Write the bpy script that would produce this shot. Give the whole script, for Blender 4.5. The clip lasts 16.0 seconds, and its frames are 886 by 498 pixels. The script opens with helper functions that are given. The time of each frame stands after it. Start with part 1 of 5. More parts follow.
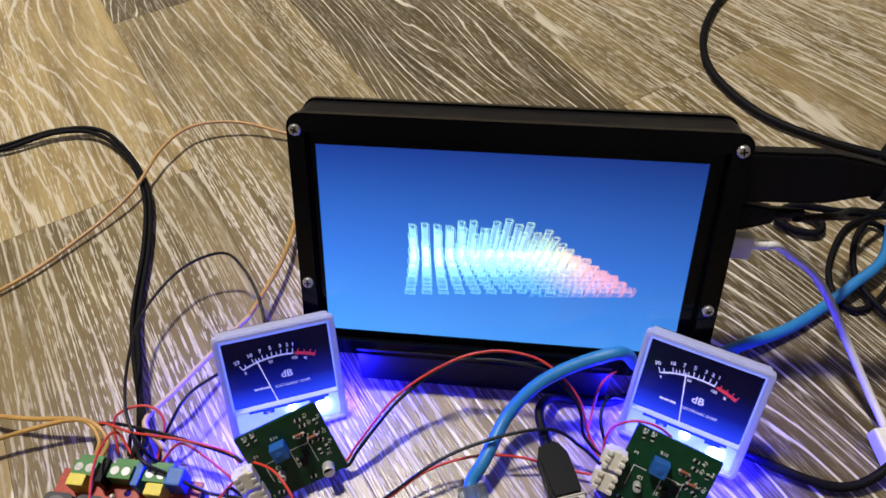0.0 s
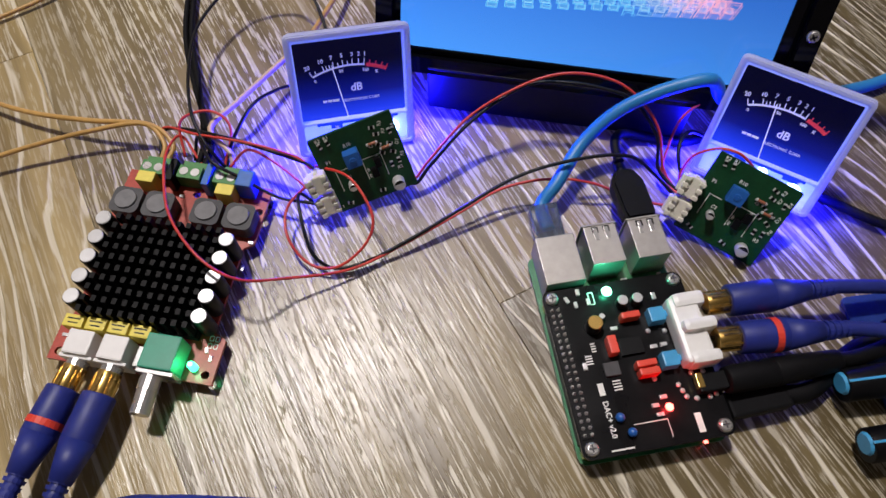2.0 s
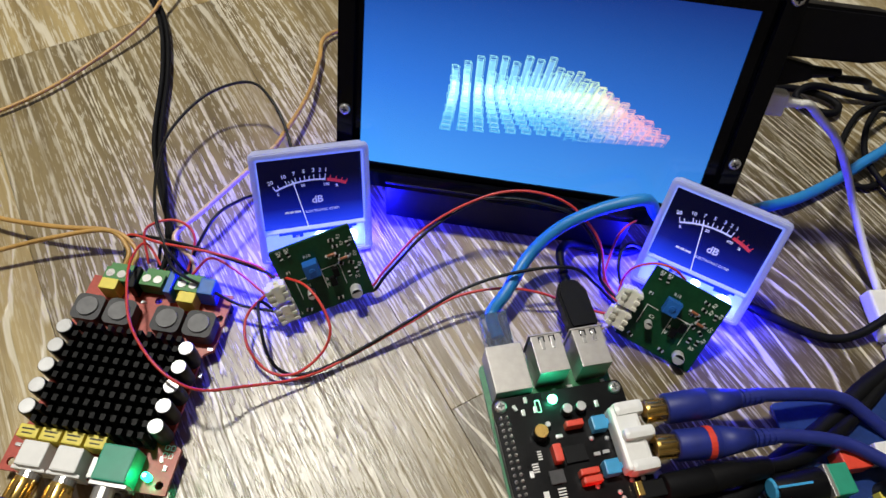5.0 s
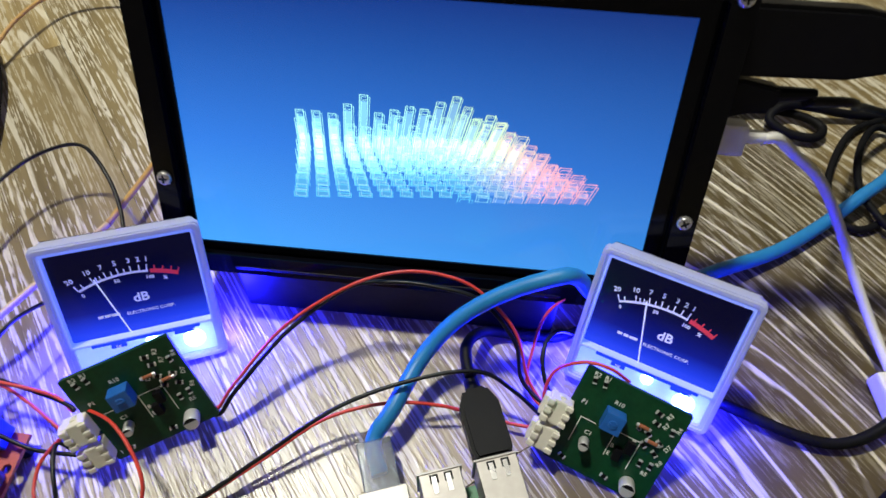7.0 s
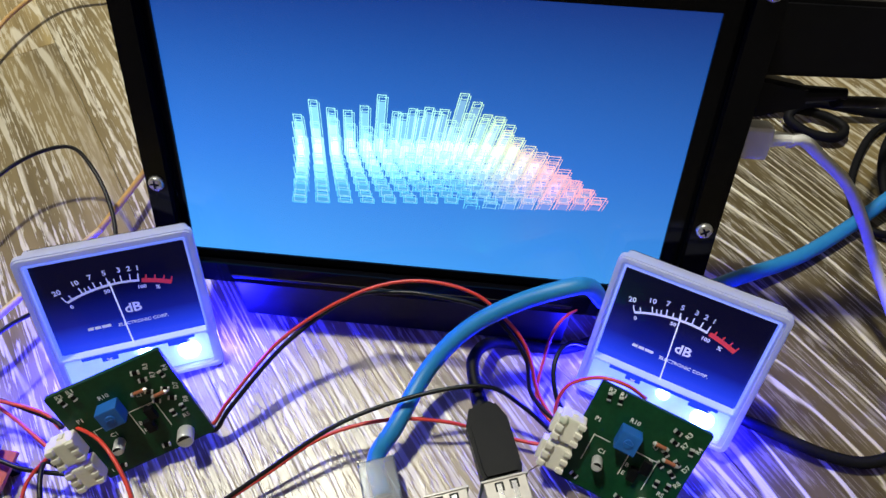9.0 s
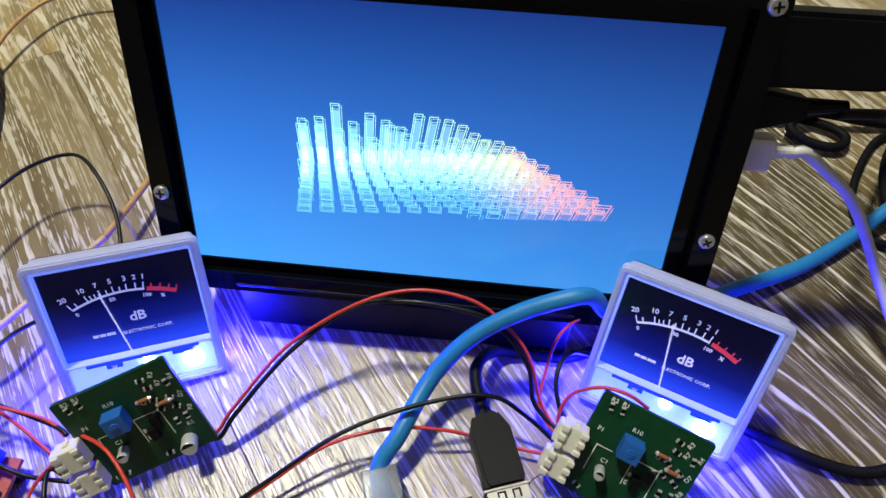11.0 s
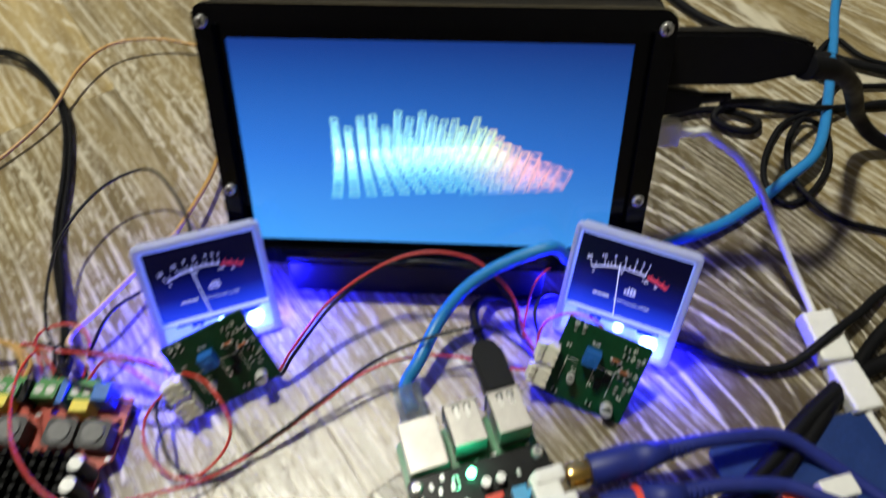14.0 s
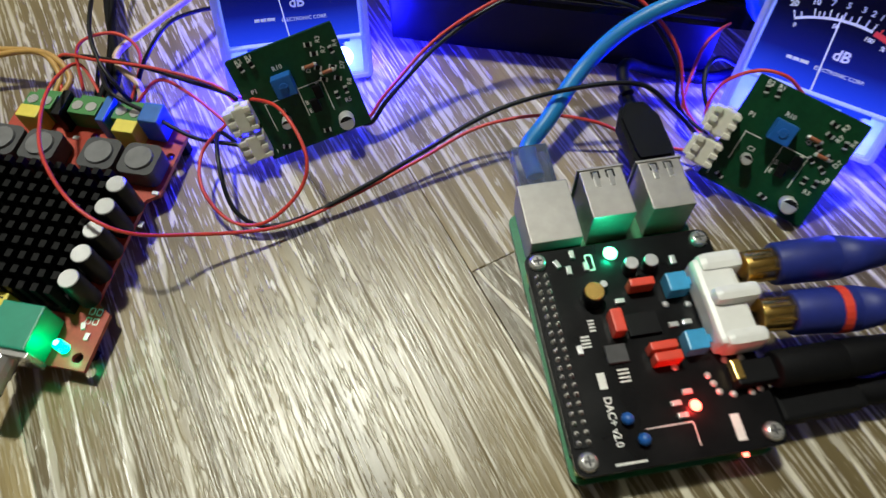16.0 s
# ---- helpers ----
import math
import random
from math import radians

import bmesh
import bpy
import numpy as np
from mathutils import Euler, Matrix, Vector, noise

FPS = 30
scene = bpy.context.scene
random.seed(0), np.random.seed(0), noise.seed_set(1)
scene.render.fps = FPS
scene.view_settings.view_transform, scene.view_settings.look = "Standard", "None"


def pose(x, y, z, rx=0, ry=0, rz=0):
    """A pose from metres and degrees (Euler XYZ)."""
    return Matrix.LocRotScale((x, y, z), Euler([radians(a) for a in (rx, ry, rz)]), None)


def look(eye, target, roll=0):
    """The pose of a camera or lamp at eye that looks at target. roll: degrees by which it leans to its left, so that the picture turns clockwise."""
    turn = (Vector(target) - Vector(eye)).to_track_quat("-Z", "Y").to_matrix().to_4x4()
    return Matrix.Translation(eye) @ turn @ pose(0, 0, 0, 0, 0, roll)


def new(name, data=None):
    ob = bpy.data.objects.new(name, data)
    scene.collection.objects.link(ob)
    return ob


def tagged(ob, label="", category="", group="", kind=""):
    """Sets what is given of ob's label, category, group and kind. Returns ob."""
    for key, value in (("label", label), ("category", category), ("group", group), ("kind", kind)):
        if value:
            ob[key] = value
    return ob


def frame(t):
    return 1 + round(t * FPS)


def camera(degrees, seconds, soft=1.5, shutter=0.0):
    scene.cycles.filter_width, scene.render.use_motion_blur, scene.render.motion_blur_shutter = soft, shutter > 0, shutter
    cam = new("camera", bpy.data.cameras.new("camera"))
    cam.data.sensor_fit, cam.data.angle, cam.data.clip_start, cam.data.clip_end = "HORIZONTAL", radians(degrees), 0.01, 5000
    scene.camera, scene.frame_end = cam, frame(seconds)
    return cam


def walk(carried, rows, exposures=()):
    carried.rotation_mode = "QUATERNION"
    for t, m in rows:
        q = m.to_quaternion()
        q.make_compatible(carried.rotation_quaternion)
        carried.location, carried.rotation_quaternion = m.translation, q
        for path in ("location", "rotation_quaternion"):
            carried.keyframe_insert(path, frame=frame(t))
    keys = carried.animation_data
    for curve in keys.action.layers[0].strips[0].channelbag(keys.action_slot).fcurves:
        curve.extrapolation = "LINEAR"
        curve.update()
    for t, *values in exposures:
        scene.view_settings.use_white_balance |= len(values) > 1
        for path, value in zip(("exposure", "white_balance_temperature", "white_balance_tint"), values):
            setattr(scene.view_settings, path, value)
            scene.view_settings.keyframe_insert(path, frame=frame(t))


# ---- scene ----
cam = camera(66.0, 16.0, shutter=0.7)
PATH = [
    (0, (-0.001, -0.178, 0.295), (-0.199, 1.121, -1.212), -2.8),
    (0.5, (0.0, -0.18, 0.29), (-0.182, 1.088, -1.246), -2.4),
    (1, (0.002, -0.183, 0.28), (-0.164, 1.001, -1.323), -2.5),
    (1.2, (0.001, -0.188, 0.280), (-0.166, 0.937, -1.366), -2.3),
    (1.5, (-0.015, -0.218, 0.263), (-0.124, 0.792, -1.459), 2.1),
    (1.6, (-0.024, -0.219, 0.262), (-0.123, 0.714, -1.504), 2.4),
    (2, (-0.027, -0.217, 0.259), (-0.186, 0.684, -1.519), -0.4),
    (2.5, (-0.029, -0.217, 0.255), (-0.188, 0.671, -1.53), -0.5),
    (3, (-0.03, -0.209, 0.258), (-0.181, 0.729, -1.502), 1.4),
    (3.5, (-0.03, -0.21, 0.268), (-0.216, 0.865, -1.408), 0.4),
    (3.7, (-0.028, -0.212, 0.27), (-0.204, 0.895, -1.387), 1.1),
    (5.8, (-0.022, -0.201, 0.283), (-0.083, 0.881, -1.398), 5.7),
    (6, (-0.019, -0.193, 0.272), (-0.09, 0.909, -1.396), 5.7),
    (6.5, (0.002, -0.155, 0.253), (-0.11, 1.007, -1.371), 3.2),
    (7, (0.017, -0.14, 0.233), (-0.083, 1.007, -1.402), 1.1),
    (7.5, (0.015, -0.134, 0.223), (-0.096, 1.005, -1.418), 0.7),
    (8, (0.012, -0.134, 0.221), (-0.102, 0.99, -1.429), 0.4),
    (8.5, (0.015, -0.132, 0.224), (-0.1, 0.998, -1.422), 0.2),
    (9, (0.016, -0.13, 0.226), (-0.099, 1.005, -1.417), 0.4),
    (11.5, (0.014, -0.129, 0.229), (-0.105, 1.023, -1.401), 0.5),
    (12, (0.013, -0.128, 0.231), (-0.109, 1.031, -1.394), 0.4),
    (12.5, (0.014, -0.127, 0.233), (-0.104, 1.027, -1.396), 0.6),
    (13, (0.014, -0.128, 0.233), (-0.101, 1.032, -1.393), 0.6),
    (13.5, (0.029, -0.146, 0.253), (-0.077, 1.055, -1.342), -3.1),
    (14, (0.016, -0.188, 0.276), (-0.079, 1.001, -1.33), -1.8),
    (14.5, (0.01, -0.213, 0.256), (-0.153, 0.798, -1.461), -0.7),
    (15, (0.0, -0.208, 0.227), (-0.184, 0.673, -1.56), -1.3),
    (15.5, (-0.005, -0.205, 0.212), (-0.197, 0.666, -1.578), -1.7),
    (16, (-0.01, -0.204, 0.192), (-0.223, 0.742, -1.557), -2.4),
]
# the picture is warmer and a little more purple at first
EXPOSURES = [(0, -0.02, 6450, 19), (1.2, -0.06, 6450, 19), (2.0, -0.22, 6230, 23), (3.0, -0.22, 6180, 24), (3.7, -0.30, 6130, 23), (5.8, -0.02, 6430, 8), (13.6, 0.0, 6480, 6), (14.5, -0.16, 6450, 5), (15.0, -0.18, 6340, 4), (15.5, -0.23, 6340, 4), (16, -0.18, 6340, 4)]
walk(cam, [(t, look(eye, target, roll)) for t, eye, target, roll in PATH], EXPOSURES)

# ---- world, light, exposure ----
world = bpy.data.worlds.new("world")
scene.world = world
world.use_nodes = True
world.node_tree.nodes["Background"].inputs[0].default_value = (0.9, 0.95, 1.0, 1)
world.node_tree.nodes["Background"].inputs[1].default_value = 0.004
LAMP = (-0.60, 0.48, 2.36)


def lamp_at(name, kind, where, power, colour, size):
    data = bpy.data.lights.new(name, kind)
    data.energy, data.color = power, colour
    if kind == "AREA":
        data.shape, data.size = "DISK", size
    else:
        data.shadow_soft_size = size
    ob = new(name, data)
    ob.location = where
    return ob


lamp_at("ceiling_bulb", "AREA", (LAMP[0], LAMP[1], LAMP[2] - 0.03), 62.5, (1.0, 0.97, 0.85), 0.22)

# ---- materials ----


def material(name, colour, rough=0.5, metal=0.0, vary=0.12, scale=300.0, bump=0.0, coat=0.0, glow=None, strength=1.0, transmission=0.0, shine=0.5):
    """A principled surface with two scales of variation in tone and gloss."""
    m = bpy.data.materials.new(name)
    m.use_nodes = True
    t = m.node_tree
    p = t.nodes["Principled BSDF"]
    p.inputs["Metallic"].default_value = metal
    p.inputs["Coat Weight"].default_value = coat
    p.inputs["Specular IOR Level"].default_value = shine
    p.inputs["Transmission Weight"].default_value = transmission
    co = t.nodes.new("ShaderNodeTexCoord")
    n1, n2 = t.nodes.new("ShaderNodeTexNoise"), t.nodes.new("ShaderNodeTexNoise")
    n1.inputs["Scale"].default_value, n2.inputs["Scale"].default_value = scale, scale * 0.13
    add = t.nodes.new("ShaderNodeMath")
    add.operation = "ADD"
    t.links.new(co.outputs["Object"], n1.inputs["Vector"])
    t.links.new(co.outputs["Object"], n2.inputs["Vector"])
    t.links.new(n1.outputs["Fac"], add.inputs[0])
    t.links.new(n2.outputs["Fac"], add.inputs[1])
    ramp = t.nodes.new("ShaderNodeMapRange")
    ramp.inputs["From Min"].default_value, ramp.inputs["From Max"].default_value = 0.6, 1.4
    ramp.inputs["To Min"].default_value, ramp.inputs["To Max"].default_value = 1 - vary, 1 + vary
    t.links.new(add.outputs[0], ramp.inputs["Value"])
    mul = t.nodes.new("ShaderNodeVectorMath")
    mul.operation = "SCALE"
    mul.inputs[0].default_value = colour
    t.links.new(ramp.outputs[0], mul.inputs["Scale"])
    t.links.new(mul.outputs[0], p.inputs["Base Color"])
    r2 = t.nodes.new("ShaderNodeMapRange")
    r2.inputs["From Min"].default_value, r2.inputs["From Max"].default_value = 0.3, 0.7
    r2.inputs["To Min"].default_value, r2.inputs["To Max"].default_value = rough * 0.85, min(1, rough * 1.2)
    t.links.new(n2.outputs["Fac"], r2.inputs["Value"])
    t.links.new(r2.outputs[0], p.inputs["Roughness"])
    if bump:
        b = t.nodes.new("ShaderNodeBump")
        b.inputs["Strength"].default_value, b.inputs["Distance"].default_value = bump, 0.0005
        t.links.new(n1.outputs["Fac"], b.inputs["Height"])
        t.links.new(b.outputs[0], p.inputs["Normal"])
    if glow:
        p.inputs["Emission Color"].default_value = (*glow, 1)
        p.inputs["Emission Strength"].default_value = strength
    return m


def floor_material(name, tones, ring_share, pore_share, ring_edge=0.60, arch=21.0, bands_a_metre=115.0):
    """Limed oak laminate: warm brown boards with pale pores along the grain; each board has its own tone and figure."""
    m = bpy.data.materials.new(name)
    m.use_nodes = True
    t = m.node_tree
    p = t.nodes["Principled BSDF"]
    N, L = t.nodes.new, t.links.new

    def math_node(op, a, b=None, c=None):
        n = N("ShaderNodeMath")
        n.operation = op
        for k, v in enumerate((a, b, c)):
            if v is None:
                continue
            if isinstance(v, (int, float)):
                n.inputs[k].default_value = v
            else:
                L(v, n.inputs[k])
        return n.outputs[0]

    def noise_node(vec, scale, detail=3.0, rough=0.5):
        n = N("ShaderNodeTexNoise")
        n.inputs["Scale"].default_value, n.inputs["Detail"].default_value, n.inputs["Roughness"].default_value = scale, detail, rough
        L(vec, n.inputs["Vector"])
        return n.outputs["Fac"]

    def mapped(vec, scale):
        n = N("ShaderNodeVectorMath")
        n.operation = "MULTIPLY"
        n.inputs[1].default_value = scale
        L(vec, n.inputs[0])
        return n.outputs[0]

    def ramp(v, a, b, lo=0.0, hi=1.0):
        n = N("ShaderNodeMapRange")
        n.interpolation_type = "SMOOTHSTEP"
        for k, x in zip(("From Min", "From Max", "To Min", "To Max"), (a, b, lo, hi)):
            n.inputs[k].default_value = x
        L(v, n.inputs["Value"])
        return n.outputs[0]

    def mix(f, a, b):
        n = N("ShaderNodeMix")
        n.data_type = "RGBA"
        L(f, n.inputs[0])
        for k, v in ((6, a), (7, b)):
            if isinstance(v, tuple):
                n.inputs[k].default_value = (*v, 1)
            else:
                L(v, n.inputs[k])
        return n.outputs[2]

    co, info = N("ShaderNodeTexCoord"), N("ShaderNodeObjectInfo")
    rnd = info.outputs["Random"]
    shift = N("ShaderNodeCombineXYZ")
    L(math_node("MULTIPLY", rnd, 37.0), shift.inputs[0])
    L(math_node("MULTIPLY", rnd, 11.0), shift.inputs[1])
    L(math_node("MULTIPLY", rnd, 53.0), shift.inputs[2])
    place = N("ShaderNodeVectorMath")
    place.operation = "ADD"
    L(co.outputs["Object"], place.inputs[0])
    L(shift.outputs[0], place.inputs[1])
    v = place.outputs[0]
    split = N("ShaderNodeSeparateXYZ")
    L(v, split.inputs[0])
    # the growth rings: bands along the board, bent into long arches where the slow noise swells
    swell = noise_node(mapped(v, (2.6, 8.5, 1.0)), 1.0, 2.0, 0.4)
    wobble = noise_node(mapped(v, (16.0, 95.0, 1.0)), 1.0, 2.0, 0.5)
    bands = math_node("ADD", math_node("MULTIPLY", split.outputs[1], bands_a_metre), math_node("MULTIPLY", swell, arch))
    bands = math_node("ADD", bands, math_node("MULTIPLY", wobble, 0.7))
    ring = math_node("PINGPONG", bands, 0.5)
    thin = noise_node(mapped(v, (7.0, 210.0, 1.0)), 1.0, 2.0, 0.55)
    ring_line = ramp(math_node("ADD", ring, math_node("MULTIPLY", thin, 0.42)), ring_edge, ring_edge + 0.09)
    gap = ramp(noise_node(mapped(v, (15.0, 130.0, 1.0)), 1.0, 3.0, 0.6), 0.36, 0.50, 0.12 * ring_share, ring_share)
    # fine pores, long dashes along the grain
    pores = noise_node(mapped(v, (20.0, 1050.0, 1.0)), 1.0, 2.0, 0.55)
    dash = noise_node(mapped(v, (130.0, 520.0, 1.0)), 1.0, 2.0, 0.5)
    pore_line = ramp(math_node("ADD", math_node("MULTIPLY", pores, 0.62), math_node("MULTIPLY", dash, 0.38)), 0.515, 0.575)
    field = ramp(noise_node(mapped(v, (2.2, 9.0, 1.0)), 1.0, 2.0, 0.5), 0.38, 0.60, 0.30 * pore_share, pore_share)
    limed = math_node("MAXIMUM", math_node("MULTIPLY", ring_line, gap), math_node("MULTIPLY", pore_line, field))
    blot = noise_node(mapped(v, (6.0, 60.0, 1.0)), 1.0, 4.0, 0.6)
    base = mix(ramp(blot, 0.3, 0.7), (0.112, 0.079, 0.029), (0.245, 0.186, 0.080))
    tone = ramp(rnd, 0.0, 1.0, *tones)
    scaled = N("ShaderNodeVectorMath")
    scaled.operation = "SCALE"
    L(base, scaled.inputs[0])
    L(tone, scaled.inputs["Scale"])
    colour = mix(math_node("MULTIPLY", limed, 0.92), scaled.outputs[0], (0.69, 0.64, 0.51))
    L(colour, p.inputs["Base Color"])
    L(ramp(limed, 0.0, 1.0, 0.31, 0.34), p.inputs["Roughness"])
    p.inputs["Specular IOR Level"].default_value = 0.66
    b = N("ShaderNodeBump")
    b.inputs["Strength"].default_value, b.inputs["Distance"].default_value = 0.8, 0.0004
    L(math_node("ADD", math_node("MULTIPLY", limed, -0.8), math_node("MULTIPLY", pores, 0.5)), b.inputs["Height"])
    L(b.outputs[0], p.inputs["Normal"])
    return m


def screen_material():
    """The lit picture's background: deep blue above, lighter below, behind a glossy front."""
    m = bpy.data.materials.new("lit_screen")
    m.use_nodes = True
    t = m.node_tree
    p = t.nodes["Principled BSDF"]
    p.inputs["Base Color"].default_value = (0.01, 0.01, 0.012, 1)
    p.inputs["Roughness"].default_value = 0.24
    co, sep = t.nodes.new("ShaderNodeTexCoord"), t.nodes.new("ShaderNodeSeparateXYZ")
    t.links.new(co.outputs["Object"], sep.inputs[0])
    r = t.nodes.new("ShaderNodeMapRange")
    r.inputs["From Min"].default_value, r.inputs["From Max"].default_value = -0.027, 0.063
    t.links.new(sep.outputs[1], r.inputs["Value"])
    c = t.nodes.new("ShaderNodeValToRGB")
    c.color_ramp.elements[0].color = (0.048, 0.262, 0.720, 1)
    c.color_ramp.elements[1].color = (0.0050, 0.031, 0.195, 1)
    e = c.color_ramp.elements.new(0.45)
    e.color = (0.022, 0.145, 0.550, 1)
    t.links.new(r.outputs[0], c.inputs[0])
    t.links.new(c.outputs[0], p.inputs["Emission Color"])
    # strength falls to the right: the panel's off-angle dimming put into the emission
    side = t.nodes.new("ShaderNodeMapRange")
    for k, v in zip(("From Min", "From Max", "To Min", "To Max"), (0.01, 0.165, 1.52, 1.12)):
        side.inputs[k].default_value = v
    t.links.new(sep.outputs[0], side.inputs["Value"])
    t.links.new(side.outputs[0], p.inputs["Emission Strength"])
    return m


def bar_material():
    """The glowing bars of the picture: cyan to white on one side, green above, pink towards the other side."""
    m = bpy.data.materials.new("lit_bars")
    m.use_nodes = True
    t = m.node_tree
    p = t.nodes["Principled BSDF"]
    p.inputs["Base Color"].default_value = (0.01, 0.01, 0.01, 1)
    p.inputs["Roughness"].default_value = 0.3
    at = t.nodes.new("ShaderNodeAttribute")
    at.attribute_name = "tone"
    t.links.new(at.outputs["Color"], p.inputs["Emission Color"])
    p.inputs["Emission Strength"].default_value = 1.2
    # soft light between a bar's edges lets the picture behind it through
    em, tr, add, mx = (t.nodes.new("ShaderNode" + k) for k in ("Emission", "BsdfTransparent", "AddShader", "MixShader"))
    t.links.new(at.outputs["Color"], em.inputs["Color"])
    em.inputs["Strength"].default_value = 1.2
    t.links.new(em.outputs[0], add.inputs[0])
    t.links.new(tr.outputs[0], add.inputs[1])
    t.links.new(at.outputs["Alpha"], mx.inputs[0])
    t.links.new(add.outputs[0], mx.inputs[1])
    t.links.new(p.outputs[0], mx.inputs[2])
    t.links.new(mx.outputs[0], t.nodes["Material Output"].inputs["Surface"])
    return m


def frosted(name, colour, glow, strength, through_share=0.5):
    """Frosted plastic that lets light through, with emission painted in for the light inside."""
    m = bpy.data.materials.new(name)
    m.use_nodes = True
    t = m.node_tree
    p = t.nodes["Principled BSDF"]
    p.inputs["Base Color"].default_value = (*colour, 1)
    p.inputs["Roughness"].default_value = 0.38
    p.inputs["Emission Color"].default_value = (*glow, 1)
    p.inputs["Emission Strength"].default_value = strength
    tr, mx = t.nodes.new("ShaderNodeBsdfTranslucent"), t.nodes.new("ShaderNodeMixShader")
    tr.inputs["Color"].default_value = (*colour, 1)
    mx.inputs[0].default_value = through_share
    out = t.nodes["Material Output"]
    t.links.new(p.outputs[0], mx.inputs[1])
    t.links.new(tr.outputs[0], mx.inputs[2])
    t.links.new(mx.outputs[0], out.inputs["Surface"])
    return m


def dial_material():
    """A black-print dial; blue backlight, brightest by its lower-edge lamps, is painted into emission."""
    m = bpy.data.materials.new("backlit_dial")
    m.use_nodes = True
    t = m.node_tree
    p = t.nodes["Principled BSDF"]
    p.inputs["Base Color"].default_value = (0.002, 0.002, 0.008, 1)
    p.inputs["Roughness"].default_value = 0.25
    p.inputs["Specular IOR Level"].default_value = 0.2
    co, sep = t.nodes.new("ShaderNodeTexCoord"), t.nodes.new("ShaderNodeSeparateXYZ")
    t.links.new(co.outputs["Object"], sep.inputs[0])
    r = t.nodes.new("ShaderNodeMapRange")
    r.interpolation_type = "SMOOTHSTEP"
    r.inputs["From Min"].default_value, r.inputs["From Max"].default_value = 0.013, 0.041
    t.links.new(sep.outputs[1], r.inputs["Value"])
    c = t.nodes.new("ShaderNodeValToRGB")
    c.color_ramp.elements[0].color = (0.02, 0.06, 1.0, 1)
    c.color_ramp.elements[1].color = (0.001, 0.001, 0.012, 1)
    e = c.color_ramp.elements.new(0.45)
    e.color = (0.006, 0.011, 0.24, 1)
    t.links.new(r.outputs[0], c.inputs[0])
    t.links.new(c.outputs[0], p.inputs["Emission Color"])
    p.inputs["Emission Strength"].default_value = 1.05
    return m


FLOOR = floor_material("limed_oak", (1.05, 1.25), 0.7, 1.0, 0.59, 7.0)
FLOOR_LIGHT = floor_material("pale_limed_oak", (1.65, 1.95), 0.8, 0.7, 0.575, 15.0, 95.0)
FLOOR_ARCH = floor_material("brown_limed_oak", (0.55, 0.69), 1.0, 0.55, 0.59, 30.0, 120.0)
FLOOR_WARM = floor_material("warm_limed_oak", (1.05, 1.30), 0.8, 0.7, 0.58, 17.0, 100.0)
FLOOR_DARK = floor_material("dark_limed_oak", (0.40, 0.50), 1.0, 0.35, 0.60, 20.0, 165.0)
PLASTER = material("plaster", (0.34, 0.33, 0.33), 0.8, scale=40, bump=0.2)
CEILING = material("white_ceiling", (0.55, 0.55, 0.55), 0.85, scale=30)
ACRYLIC = material("black_acrylic", (0.002, 0.002, 0.003), 0.14, vary=0.2, shine=0.17)
BLACK = material("black_plastic", (0.003, 0.003, 0.004), 0.45, vary=0.25, bump=0.1, shine=0.17)
RUBBER = material("black_rubber", (0.004, 0.004, 0.005), 0.6, vary=0.3, scale=500, bump=0.15, shine=0.14)
SOFT_BLACK = material("black_heatsink", (0.003, 0.003, 0.0035), 0.5, vary=0.3, shine=0.13)
STEEL = material("steel", (0.55, 0.54, 0.53), 0.26, 0.75, vary=0.1)
TIN = material("tinned_shield", (0.36, 0.34, 0.32), 0.46, 0.8, vary=0.12)
GOLD = material("gold_plate", (0.78, 0.52, 0.16), 0.25, 1.0)
COPPER_TIN = material("solder", (0.72, 0.72, 0.72), 0.28, 0.55)
ALUMINIUM = material("aluminium_top", (0.62, 0.62, 0.62), 0.32, 0.4)
GREEN_PCB = material("green_circuit_board", (0.004, 0.044, 0.016), 0.34, vary=0.3, scale=700, shine=0.35)
PI_PCB = material("bare_green_board", (0.02, 0.16, 0.06), 0.35, vary=0.25, scale=600)
BLACK_PCB = material("black_circuit_board", (0.004, 0.004, 0.005), 0.30, vary=0.3, scale=600, coat=0.05, shine=0.18)
RED_PCB = material("red_circuit_board", (0.38, 0.040, 0.018), 0.38, vary=0.25, scale=600, coat=0.2)
BLUE_PCB = material("blue_circuit_board", (0.012, 0.035, 0.16), 0.35, vary=0.25, scale=600)
PRINT = material("white_print", (0.75, 0.75, 0.72), 0.6)
TRIM_BLUE = material("blue_trimmer", (0.015, 0.11, 0.42), 0.4, vary=0.15)
CAP_BLUE = material("blue_film_capacitor", (0.05, 0.33, 0.62), 0.4)
CAP_RED = material("red_film_capacitor", (0.72, 0.06, 0.03), 0.4)
CAP_YELLOW = material("yellow_film_capacitor", (0.72, 0.60, 0.08), 0.45)
CAP_SLEEVE = material("black_capacitor_sleeve", (0.004, 0.004, 0.005), 0.4, shine=0.3)
FERRITE = material("grey_ferrite", (0.14, 0.14, 0.145), 0.55, vary=0.25, bump=0.3)
FERRITE_DARK = material("dark_ferrite", (0.05, 0.05, 0.054), 0.6, vary=0.25)
TERMINAL = material("green_terminal", (0.045, 0.20, 0.045), 0.45)
TEAL = material("teal_potentiometer", (0.02, 0.27, 0.17), 0.4)
CREAM = material("cream_nylon", (0.72, 0.69, 0.60), 0.45, vary=0.06)
WHITE = material("white_plastic", (0.78, 0.77, 0.75), 0.4, vary=0.05)
PLUG_BLUE = material("blue_plug_rubber", (0.012, 0.022, 0.19), 0.5, vary=0.2, bump=0.1)
